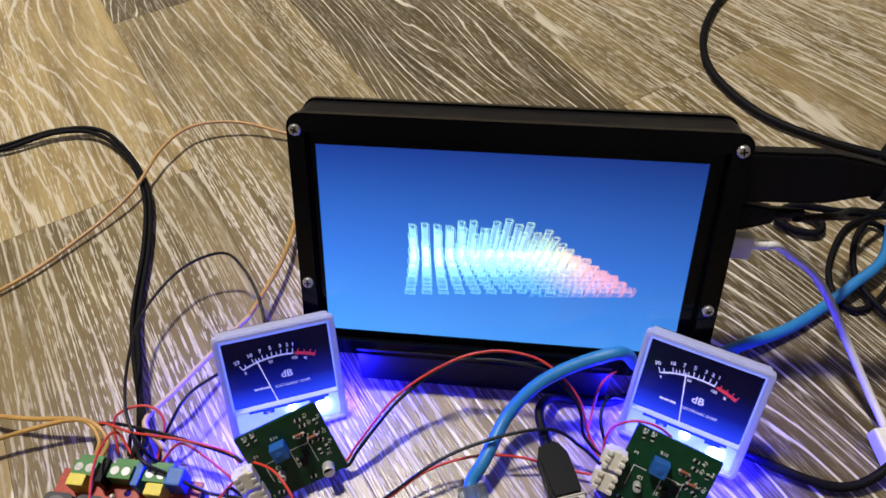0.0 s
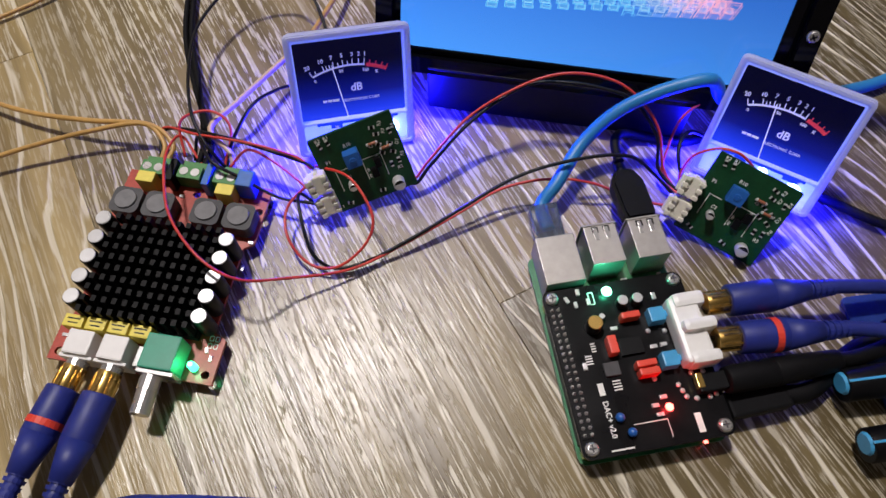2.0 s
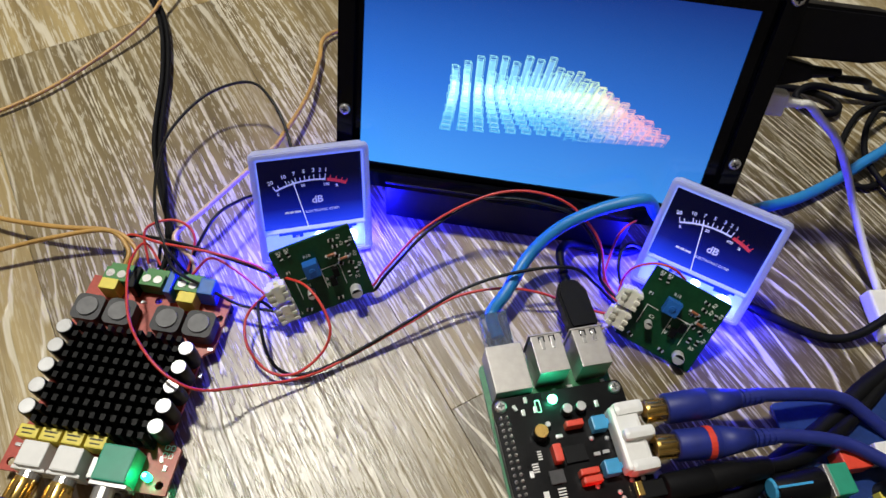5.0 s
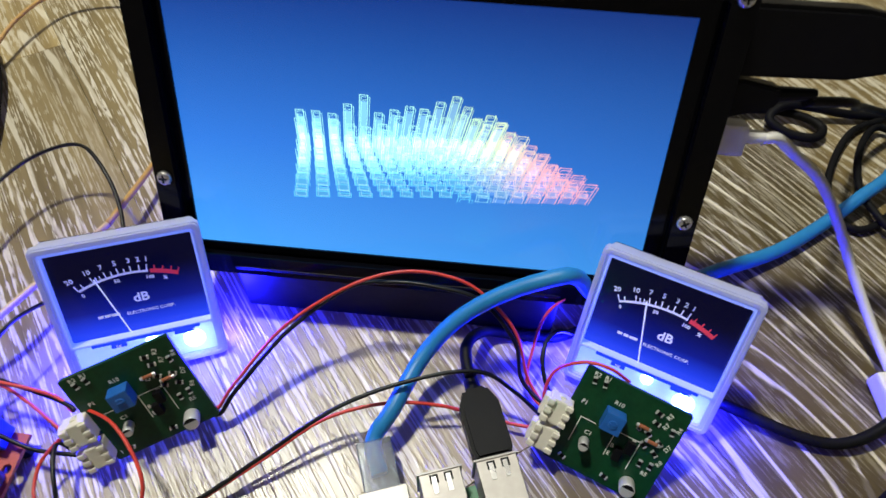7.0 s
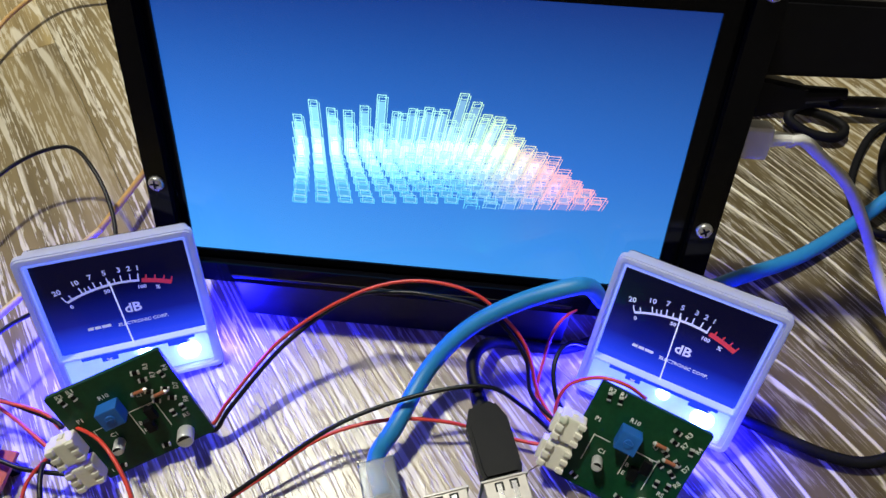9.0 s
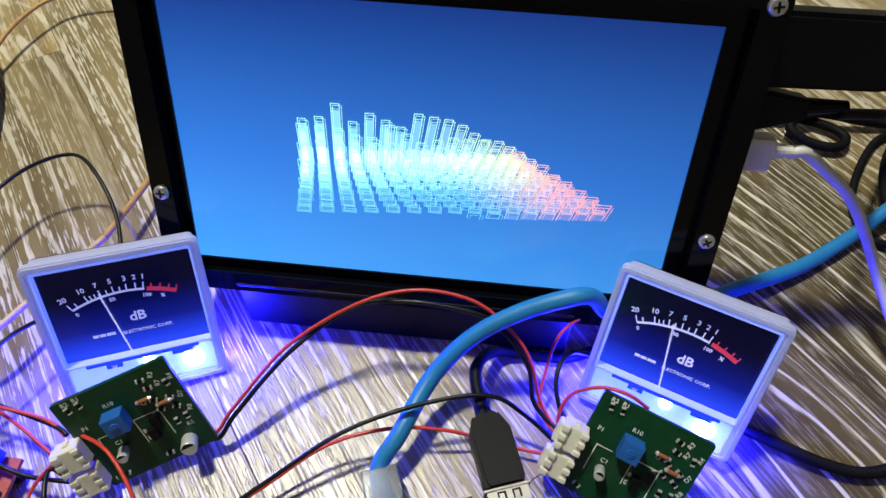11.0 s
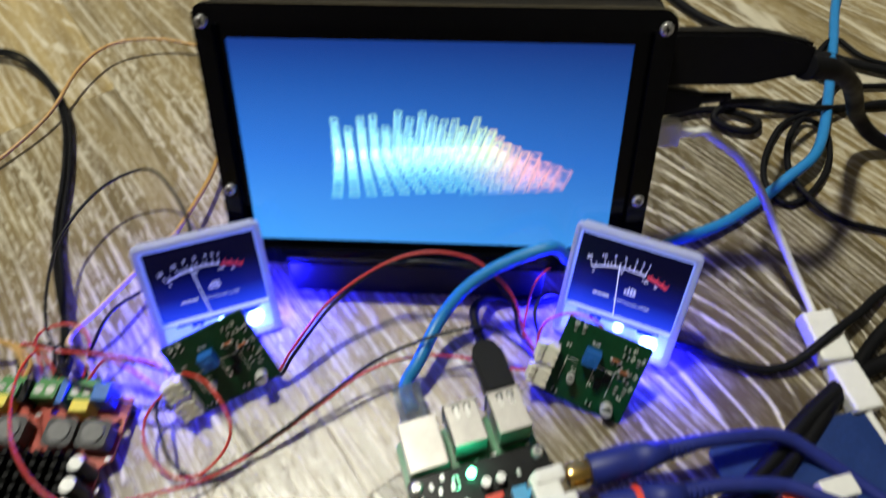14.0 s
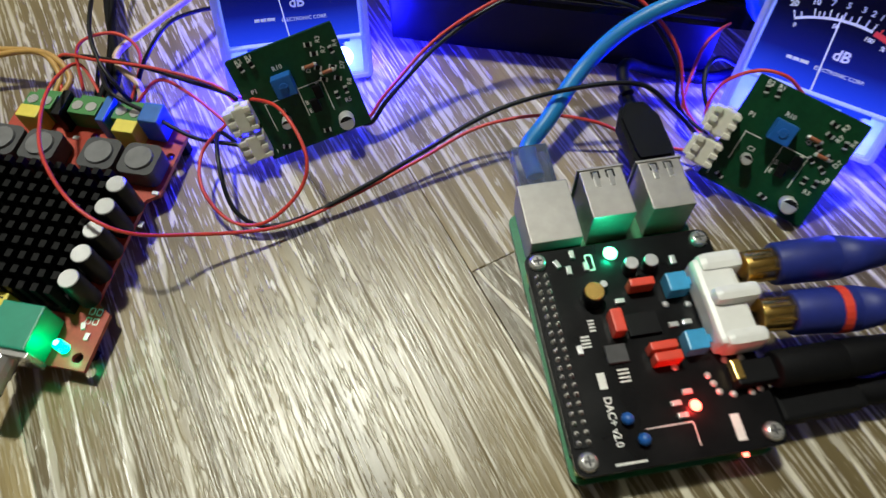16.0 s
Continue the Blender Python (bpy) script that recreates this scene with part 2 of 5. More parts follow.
CABLE_BLUE = material("blue_network_jacket", (0.018, 0.20, 0.50), 0.42, vary=0.1)
WIRE_RED = material("red_wire", (0.60, 0.045, 0.030), 0.42, vary=0.15)
WIRE_BLACK = material("black_wire", (0.004, 0.004, 0.005), 0.4, shine=0.3)
WIRE_WHITE = material("white_cable_jacket", (0.72, 0.71, 0.69), 0.45, vary=0.06)
WIRE_AMBER = material("amber_speaker_wire", (0.50, 0.29, 0.08), 0.42, vary=0.2, coat=0.15)
WIRE_CLEAR = material("clear_speaker_wire", (0.60, 0.43, 0.30), 0.42, vary=0.2, coat=0.15)
RING_RED = material("red_ring", (0.70, 0.05, 0.025), 0.5)
CLEAR = material("clear_plug", (0.62, 0.72, 0.80), 0.15, transmission=0.92, vary=0.02)
SCREEN = screen_material()
BARS = bar_material()
# housing and inner edge emit blue in place of lamp light in the plastic
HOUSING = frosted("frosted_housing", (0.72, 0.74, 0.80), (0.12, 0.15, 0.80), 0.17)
GLOW_EDGE = frosted("lit_inner_edge", (0.6, 0.66, 0.8), (0.16, 0.26, 1.0), 0.75, 0.3)
DIFFUSER = frosted("lit_diffuser", (0.8, 0.8, 0.85), (0.22, 0.38, 1.0), 1.5)
HOT_LED = material("blue_white_lamp", (0.8, 0.9, 1.0), 0.3, glow=(0.35, 0.65, 1.0), strength=14.0)
DIAL = dial_material()
# print and needle emit faintly in place of light from the dial lamps
DIAL_WHITE = material("lit_dial_print", (0.7, 0.7, 0.8), 0.5, glow=(0.55, 0.60, 1.0), strength=0.42)
DIAL_RED = material("lit_red_print", (0.6, 0.05, 0.05), 0.5, glow=(0.75, 0.04, 0.08), strength=0.35)
NEEDLE = material("needle_white", (0.8, 0.8, 0.85), 0.4, glow=(0.62, 0.70, 1.0), strength=0.6)
GLASS_DIODE = material("amber_glass_diode", (0.30, 0.11, 0.06), 0.12, coat=0.6)
LED_GREEN = material("green_lamp", (0.1, 0.9, 0.4), 0.3, glow=(0.02, 1.0, 0.35), strength=6.0)
LED_CORE = material("green_lamp_core", (0.6, 1.0, 0.8), 0.3, glow=(0.22, 1.0, 0.55), strength=6.5)
LED_RED = material("red_lamp", (0.9, 0.1, 0.05), 0.3, glow=(1.0, 0.09, 0.06), strength=12.0)
GLOW_LAMP = material("lamp_diffuser", (0.9, 0.9, 0.9), 0.5, glow=(1.0, 0.93, 0.82), strength=3.0)

# ---- building helpers: sizes in millimetres in a thing's own space ----


def part(name, bm, mat, parent=None, label="", smooth=False, at=None):
    me = bpy.data.meshes.new(name)
    bmesh.ops.scale(bm, vec=(0.001, 0.001, 0.001), verts=bm.verts)
    bmesh.ops.recalc_face_normals(bm, faces=bm.faces)
    if smooth:
        for f in bm.faces:
            f.smooth = len(f.verts) == 4
    bm.to_mesh(me)
    bm.free()
    me.materials.append(mat)
    ob = new(name, me)
    ob.parent = parent
    if at is not None:
        ob.matrix_basis = at
    if label:
        ob["label"] = label
    return ob


def thing(name, m, label, category, group="", kind=""):
    ob = new(name)
    ob.empty_display_size = 0.01
    ob.matrix_basis = m
    return tagged(ob, label, category, group, kind)


def again(src, parent, m, name=None):
    """The same part once more, on the same mesh."""
    ob = new(name or src.name.split(".")[0], src.data)
    ob.parent = parent
    ob.matrix_basis = m
    return ob


def box(x0, x1, y0, y1, z0, z1, bevel=0.0, bm=None):
    own = bmesh.new()
    bmesh.ops.create_cube(own, size=1)
    for v in own.verts:
        v.co = Vector(((x0 + x1) / 2 + v.co.x * (x1 - x0), (y0 + y1) / 2 + v.co.y * (y1 - y0), (z0 + z1) / 2 + v.co.z * (z1 - z0)))
    if bevel:
        bmesh.ops.bevel(own, geom=own.edges[:], offset=bevel, segments=2, affect="EDGES", profile=0.6)
    return merge(bm, own)


def merge(bm, own):
    if bm is None:
        return own
    me = bpy.data.meshes.new("tmp")
    own.to_mesh(me)
    own.free()
    bm.from_mesh(me)
    bpy.data.meshes.remove(me)
    return bm


def rod(p0, p1, r0, r1=None, seg=16, bm=None, bevel=0.0):
    """A round bar or cone from p0 to p1."""
    own = bmesh.new()
    p0, p1 = Vector(p0), Vector(p1)
    d = p1 - p0
    bmesh.ops.create_cone(own, cap_ends=True, segments=seg, radius1=r0, radius2=r0 if r1 is None else r1, depth=d.length)
    if bevel:
        rim = [e for e in own.edges if abs(e.verts[0].co.z - e.verts[1].co.z) < 1e-6]
        bmesh.ops.bevel(own, geom=rim, offset=bevel, segments=2, affect="EDGES", profile=0.5)
    bmesh.ops.transform(own, matrix=Matrix.Translation((p0 + p1) / 2) @ d.to_track_quat("Z", "Y").to_matrix().to_4x4(), verts=own.verts)
    return merge(bm, own)


def ball(c, r, bm=None, squash=1.0):
    own = bmesh.new()
    bmesh.ops.create_uvsphere(own, u_segments=12, v_segments=8, radius=r)
    for v in own.verts:
        v.co = Vector(c) + Vector((v.co.x, v.co.y, v.co.z * squash))
    return merge(bm, own)


def rounded(x0, x1, y0, y1, r, seg=5):
    pts = []
    for cx, cy, a0 in ((x1 - r, y1 - r, 0), (x0 + r, y1 - r, 90), (x0 + r, y0 + r, 180), (x1 - r, y0 + r, 270)):
        pts += [(cx + r * math.cos(radians(a0 + 90 * k / seg)), cy + r * math.sin(radians(a0 + 90 * k / seg))) for k in range(seg + 1)]
    return pts


def slab(outer, z0, z1, holes=(), bm=None):
    """A flat plate of any outline, with holes through it."""
    own = bmesh.new()
    edges = []
    for loop in (outer, *holes):
        vs = [own.verts.new((x, y, z0)) for x, y in loop]
        edges += [own.edges.new((vs[k], vs[(k + 1) % len(vs)])) for k in range(len(vs))]
    bmesh.ops.triangle_fill(own, use_beauty=True, use_dissolve=False, edges=edges)
    made = bmesh.ops.extrude_face_region(own, geom=own.faces[:])
    bmesh.ops.translate(own, vec=(0, 0, z1 - z0), verts=[v for v in made["geom"] if isinstance(v, bmesh.types.BMVert)])
    return merge(bm, own)


def spline(pts, sub=8):
    """A smooth line through the points."""
    p = [Vector(q) for q in pts]
    p = [2 * p[0] - p[1], *p, 2 * p[-1] - p[-2]]
    out = []
    for k in range(1, len(p) - 2):
        a, b, c, d = p[k - 1 : k + 3]
        for j in range(sub):
            s = j / sub
            out.append(0.5 * (2 * b + (c - a) * s + (2 * a - 5 * b + 4 * c - d) * s * s + (3 * b - a - 3 * c + d) * s**3))
    return out + [p[-2]]


def tube(pts, r, seg=8, sub=8, bm=None, taper=None):
    """A round cable along the points, in metres; r in metres."""
    own = bm or bmesh.new()
    line = [q * 1000 for q in spline(pts, sub)]
    r *= 1000
    rings, side = [], None
    for k, q in enumerate(line):
        d = (line[min(k + 1, len(line) - 1)] - line[max(k - 1, 0)]).normalized()
        side = (side - d * side.dot(d)).normalized() if side else d.orthogonal().normalized()
        up = d.cross(side)
        rr = r * (1 if taper is None else taper(k / (len(line) - 1)))
        rings.append([own.verts.new(q + rr * (side * math.cos(2 * math.pi * j / seg) + up * math.sin(2 * math.pi * j / seg))) for j in range(seg)])
    for a, b in zip(rings, rings[1:]):
        for j in range(seg):
            own.faces.new((a[j], a[(j + 1) % seg], b[(j + 1) % seg], b[j]))
    own.faces.new(rings[0][::-1])
    own.faces.new(rings[-1])
    return own


def cable(name, pts, r, mat, label, category="cable", group="", parent=None, seg=8, sub=8):
    low = r + 0.0002
    pts = [(x, y, max(z, low)) for x, y, z in pts]
    ob = part(name, tube(pts, r, seg, sub), mat, parent, smooth=True)
    if parent is None:
        tagged(ob, label, category, group)
    elif label:
        ob["label"] = label
    return ob


def letters(text, size, x, y, z, turn=0.0, bm=None, width=0.0):
    """Flat lettering in the built-in font, centred at x, y."""
    cu = bpy.data.curves.new("letters", "FONT")
    cu.body, cu.size, cu.align_x, cu.align_y, cu.offset = text, size, "CENTER", "CENTER", width
    cu.resolution_u = 2
    ob = bpy.data.objects.new("letters", cu)
    scene.collection.objects.link(ob)
    me = bpy.data.meshes.new_from_object(ob.evaluated_get(bpy.context.evaluated_depsgraph_get()))
    bpy.data.objects.remove(ob)
    own = bmesh.new()
    own.from_mesh(me)
    bpy.data.meshes.remove(me)
    bmesh.ops.transform(own, matrix=pose(x, y, z, 0, 0, turn), verts=own.verts)
    return merge(bm, own)


def quad(x0, x1, y0, y1, z, bm=None, lean=0.0):
    own = bm or bmesh.new()
    own.faces.new([own.verts.new(c) for c in ((x0, y0, z), (x1, y0, z), (x1 + lean, y1, z), (x0 + lean, y1, z))])
    return own


def frame_of(origin, x_axis, y_axis):
    """The pose of a flat thing from its origin and two of its edges."""
    x = Vector(x_axis).normalized()
    z = x.cross(Vector(y_axis)).normalized()
    y = z.cross(x)
    m = Matrix((x, y, z)).transposed().to_4x4()
    m.translation = origin
    return m

# ---- the room ----
GRAIN = -52.0
ROOM = pose(0, 0, 0, 0, 0, GRAIN)
BOARD, REACH = 0.1365, 2.05
floor = thing("floor", ROOM, "limed oak laminate floor with long brown boards", "floor", kind="structure")
FIRST = {-1: -0.233, 0: 0.070, 1: -0.80, 2: -0.129}
MESHES = {}


def floor_board(x0, x1, y, mat):
    size = (round(x1 - x0, 4), mat.name)
    m = Matrix.Translation(((x0 + x1) / 2, y, 0))
    if size in MESHES:
        again(MESHES[size], floor, m, "plank")
        return
    b = box(-500 * size[0] + 0.08, 500 * size[0] - 0.08, -500 * BOARD + 0.08, 500 * BOARD - 0.08, -9, 0)
    top = [e for e in b.edges if all(v.co.z > -1 for v in e.verts)]
    bmesh.ops.bevel(b, geom=top, offset=0.18, segments=1, affect="EDGES")
    MESHES[size] = part("plank", b, mat, floor, at=m)


def wall(name, x0, x1, y0, y1, z0, z1, mat, label):
    ob = part(name, box(1000 * x0, 1000 * x1, 1000 * y0, 1000 * y1, 1000 * z0, 1000 * z1), mat)
    ob.matrix_basis = ROOM
    return tagged(ob, label, "ceiling" if name == "ceiling" else "floor" if name == "subfloor" else "wall", kind="structure")


wall("subfloor", -2.25, 2.25, -2.25, 2.25, -0.12, -0.010, BLACK, "dark underlay below the laminate boards")
wall("wall_north", -2.25, 2.25, 2.05, 2.25, -0.009, 2.5, PLASTER, "plain light plaster wall closing the room")
wall("wall_south", -2.25, 2.25, -2.25, -2.05, -0.009, 2.5, PLASTER, "plain light plaster wall closing the room")
wall("wall_east", 2.05, 2.25, -2.05, 2.05, -0.009, 2.5, PLASTER, "plain light plaster wall closing the room")
wall("wall_west", -2.25, -2.05, -2.05, 2.05, -0.009, 2.5, PLASTER, "plain light plaster wall closing the room")
wall("ceiling", -2.25, 2.25, -2.25, 2.25, 2.5, 2.6, CEILING, "plain white ceiling of the room")
ceiling_lamp = thing("ceiling_lamp", pose(*LAMP), "round white ceiling lamp, switched on", "lamp")
part("base", rod((0, 0, 90), (0, 0, 140), 130, 130, 32, bevel=3), WHITE, ceiling_lamp)
part("shade", rod((0, 0, 0), (0, 0, 90), 118, 150, 32, bevel=8), GLOW_LAMP, ceiling_lamp, "glowing white shade")

# ---- the monitor ----
MON = frame_of((-0.0897, 0.0044, 0.0571), (1, 0, 0), (0, 0.3741, 0.9274))
monitor = thing("monitor", MON, "small black acrylic-cased monitor leaning back, showing blue spectrum bars", "monitor")
OUT = rounded(-3.6, 176.6, -37, 77, 6)
part("front_plate", slab(OUT, 0, 3, [rounded(3.4, 169, -29.6, 69, 1.0, 2)[::-1]]), ACRYLIC, monitor, "glossy black front plate")
part("shell", slab(rounded(-2.8, 175.8, -36, 76, 5), -20, -0.2, [rounded(-1, 174, -34, 73, 4)[::-1]]), BLACK, monitor)
part("back_plate", slab(OUT, -23, -20.1), ACRYLIC, monitor)
part("panel_bezel", slab(rounded(3.6, 168.8, -29.4, 68.8, 0.9, 2), -6, -1.2, [rounded(6.4, 163.0, -26.8, 63.0, 0.3, 1)[::-1]]), ACRYLIC, monitor, "glossy black panel border")
screen = part("screen", box(6.2, 163.2, -27.0, 63.2, -5, -2.0), SCREEN, monitor, "lit blue screen with rows of glowing bars")
screw = None
for x, y in ((0, 0), (172.5, 0), (0, 70), (172.5, 70)):
    m = Matrix.Translation((x / 1000, y / 1000, 0.003)) @ pose(0, 0, 0, 0, 0, x * 0.7 + y)
    if screw is None:
        b = rod((0, 0, 0), (0, 0, 1.6), 2.7, 2.2, 20, bevel=0.5)
        screw = part("screw", b, STEEL, monitor, smooth=True, at=m)
    else:
        again(screw, monitor, m)
    sc = [o for o in monitor.children if o.name.startswith("screw")][-1]
    part("slot", box(-0.3, 0.3, -1.4, 1.4, 1.3, 1.75, bm=box(-1.4, 1.4, -0.3, 0.3, 1.3, 1.7)), BLACK, sc)
b = box(-70, 48, -11.5, 34, 0.2, 27.0, 1.0)
bmesh.ops.scale(b, vec=(0.001,) * 3, verts=b.verts)
bmesh.ops.transform(b, matrix=MON.inverted(), verts=b.verts)
bmesh.ops.scale(b, vec=(1000,) * 3, verts=b.verts)
part("stand", b, BLACK, monitor, "matt black stand under the case")

# the picture: a field of small bars and a row of tall ones that rise and fall
COLS, ROWS_DEEP = 16, 13


def lerp(a, b, s):
    return tuple(p + (q - p) * s for p, q in zip(a, b))


def soft_step(a, b, v):
    s = min(1, max(0, (v - a) / (b - a)))
    return s * s * (3 - 2 * s)


def tone(c, s):
    near = lerp((0.14, 0.66, 0.95), (0.98, 0.42, 0.53), soft_step(0.50, 0.95, c))
    far = lerp((0.42, 0.98, 0.94), (0.68, 1.0, 0.62), soft_step(0.35, 0.9, c))
    if c > 0.82:
        far = lerp(far, (0.98, 0.55, 0.56), soft_step(0.82, 1.0, c))
    return lerp(near, far, soft_step(0.15, 0.85, s))


def spot(c, s):
    """Foot of the bar in column c (0 to 1) and depth s (0 near, 1 far)."""
    nx = 42.5 + 117 * c - 22 * c * c
    ny, fx, fy = -5.6 + 0.090 * (nx - 42.5), 46.0 + 74 * c - 10 * c * c, 12.5 + 6.0 * c
    return nx + (fx - nx) * s, ny + (fy - ny) * s, 1 - 0.34 * s


def tinted(bm, name, colours, parent, at=None):
    """A glowing flat piece whose faces carry their own colour."""
    layer = bm.loops.layers.float_color.new("tone")
    for f, c in zip(bm.faces, colours):
        for lp in f.loops:
            lp[layer] = (*[abs(v) for v in c], 0 if c[0] < 0 else 1)
    me = bpy.data.meshes.new(name)
    bmesh.ops.scale(bm, vec=(0.001,) * 3, verts=bm.verts)
    bm.to_mesh(me)
    bm.free()
    me.materials.append(BARS)
    ob = new(name, me)
    ob.parent = parent
    if at is not None:
        ob.matrix_basis = at
    return ob


def outline(bm, cols, x0, x1, y0, y1, w, z, c, lean=0.0):
    for q in ((x0, x1, y0, y0 + w), (x0, x1, y1 - w, y1), (x0, x0 + w, y0, y1), (x1 - w, x1, y0, y1)):
        quad(*q, z, bm)
        cols.append(c)


field, cols = bmesh.new(), []
rng = random.Random(4)
for k in range(ROWS_DEEP - 1, -1, -1):
    s = 1 - (1 - k / (ROWS_DEEP - 1)) ** 1.5
    for i in range(COLS):
        c = i / (COLS - 1)
        x, y, g = spot(c, s)
        w = 4.9 * g * (1 - 0.22 * c)
        h = (1.6 + 5.2 * s * s * (1.1 - 0.9 * c) + rng.uniform(0, 1.2)) * g
        z = -1.95 + 0.006 * (ROWS_DEEP - k)
        ink = tone(c, s)
        fill = lerp((0.05, 0.26, 0.66), ink, (0.20 + 0.6 * s) * (1 - 0.25 * c))
        quad(x, x + w, y, y + h, z, field)
        cols.append(fill)
        outline(field, cols, x, x + w, y, y + h, 0.22, z + 0.003, ink)
        outline(field, cols, x + 0.7 * g, x + w - 0.5 * g, y + 0.5, y + h + 0.9 * g, 0.16, z + 0.004, lerp(ink, (1, 1, 1), 0.25))
tinted(field, "bar_field", cols, screen)

TALL = []
SLOPE = 0.05
for deep in (0.0, 0.16, 0.32, 0.46, 0.6, 0.74, 0.87, 1.0):
    for i in range(COLS):
        c = i / (COLS - 1)
        if deep < 0.3 and c < 0.5:
            continue
        x, y, g = spot(c, deep)
        w, tall, slant = 4.3 * g, 24 - 9 * c, 0.45 * (c - 0.16)
        ink = tone(c, deep)
        bm, cols = bmesh.new(), []

        def strip(x0, y0, x1, y1, wide, colour, bm=bm, cols=cols, slant=slant, g=g):
            """A line of light from one corner of the bar to another, on its slanting plane."""
            dx, dy = (0, wide) if y0 == y1 else (wide, 0)
            at = ((x0, y0), (x1, y1), (x1 + dx, y1 - dy), (x0 + dx, y0 - dy))
            bm.faces.new([bm.verts.new((px + slant * py, py, SLOPE * py)) for px, py in at])
            cols.append(colour)

        for ox, oy, line in ((0, 0, 0.26), (0.9 * g, -1.0 * g, 0.17)):
            strip(ox, oy, ox + w, oy, line, ink)
            strip(ox, oy - tall, ox, oy, line, ink)
            strip(ox + w - line, oy - tall, ox + w - line, oy, line, ink)
        strip(0.26, -2.6 * g, w - 0.3, -2.6 * g, 0.2, ink)
        if deep > 0.25 or c > 0.5:
            strip(0.3, -3.4 * g - tall, 0.3, -3.4 * g, w - 0.6, tuple((-0.36 if deep < 0.25 else -0.42 if deep < 0.5 else -0.60) * (1 - 0.72 * c) * v for v in ink))
        ob = tinted(bm, "bar", cols, screen, Matrix.Translation((x / 1000, y / 1000, -0.0017)))
        TALL.append((ob, c, deep, slant, x, y, -1.96 + 0.05 * (1 - deep) + 0.0015 * i))

# ---- the two level meters and their driver boards ----
PIVOT, ARC, SWEEP = (26.2, 1.0), 38.0, 25.0


def on_arc(share, r=ARC):
    a = radians(SWEEP * (2 * share - 1))
    return PIVOT[0] + r * math.sin(a), PIVOT[1] + r * math.cos(a), -math.degrees(a)


def arc_band(s0, s1, r0, r1, z):
    bm = bmesh.new()
    n = 24
    for k in range(n):
        a, b2 = s0 + (s1 - s0) * k / n, s0 + (s1 - s0) * (k + 1) / n
        bm.faces.new([bm.verts.new((*on_arc(s, r)[:2], z)) for s, r in ((a, r0), (b2, r0), (b2, r1), (a, r1))])
    return bm


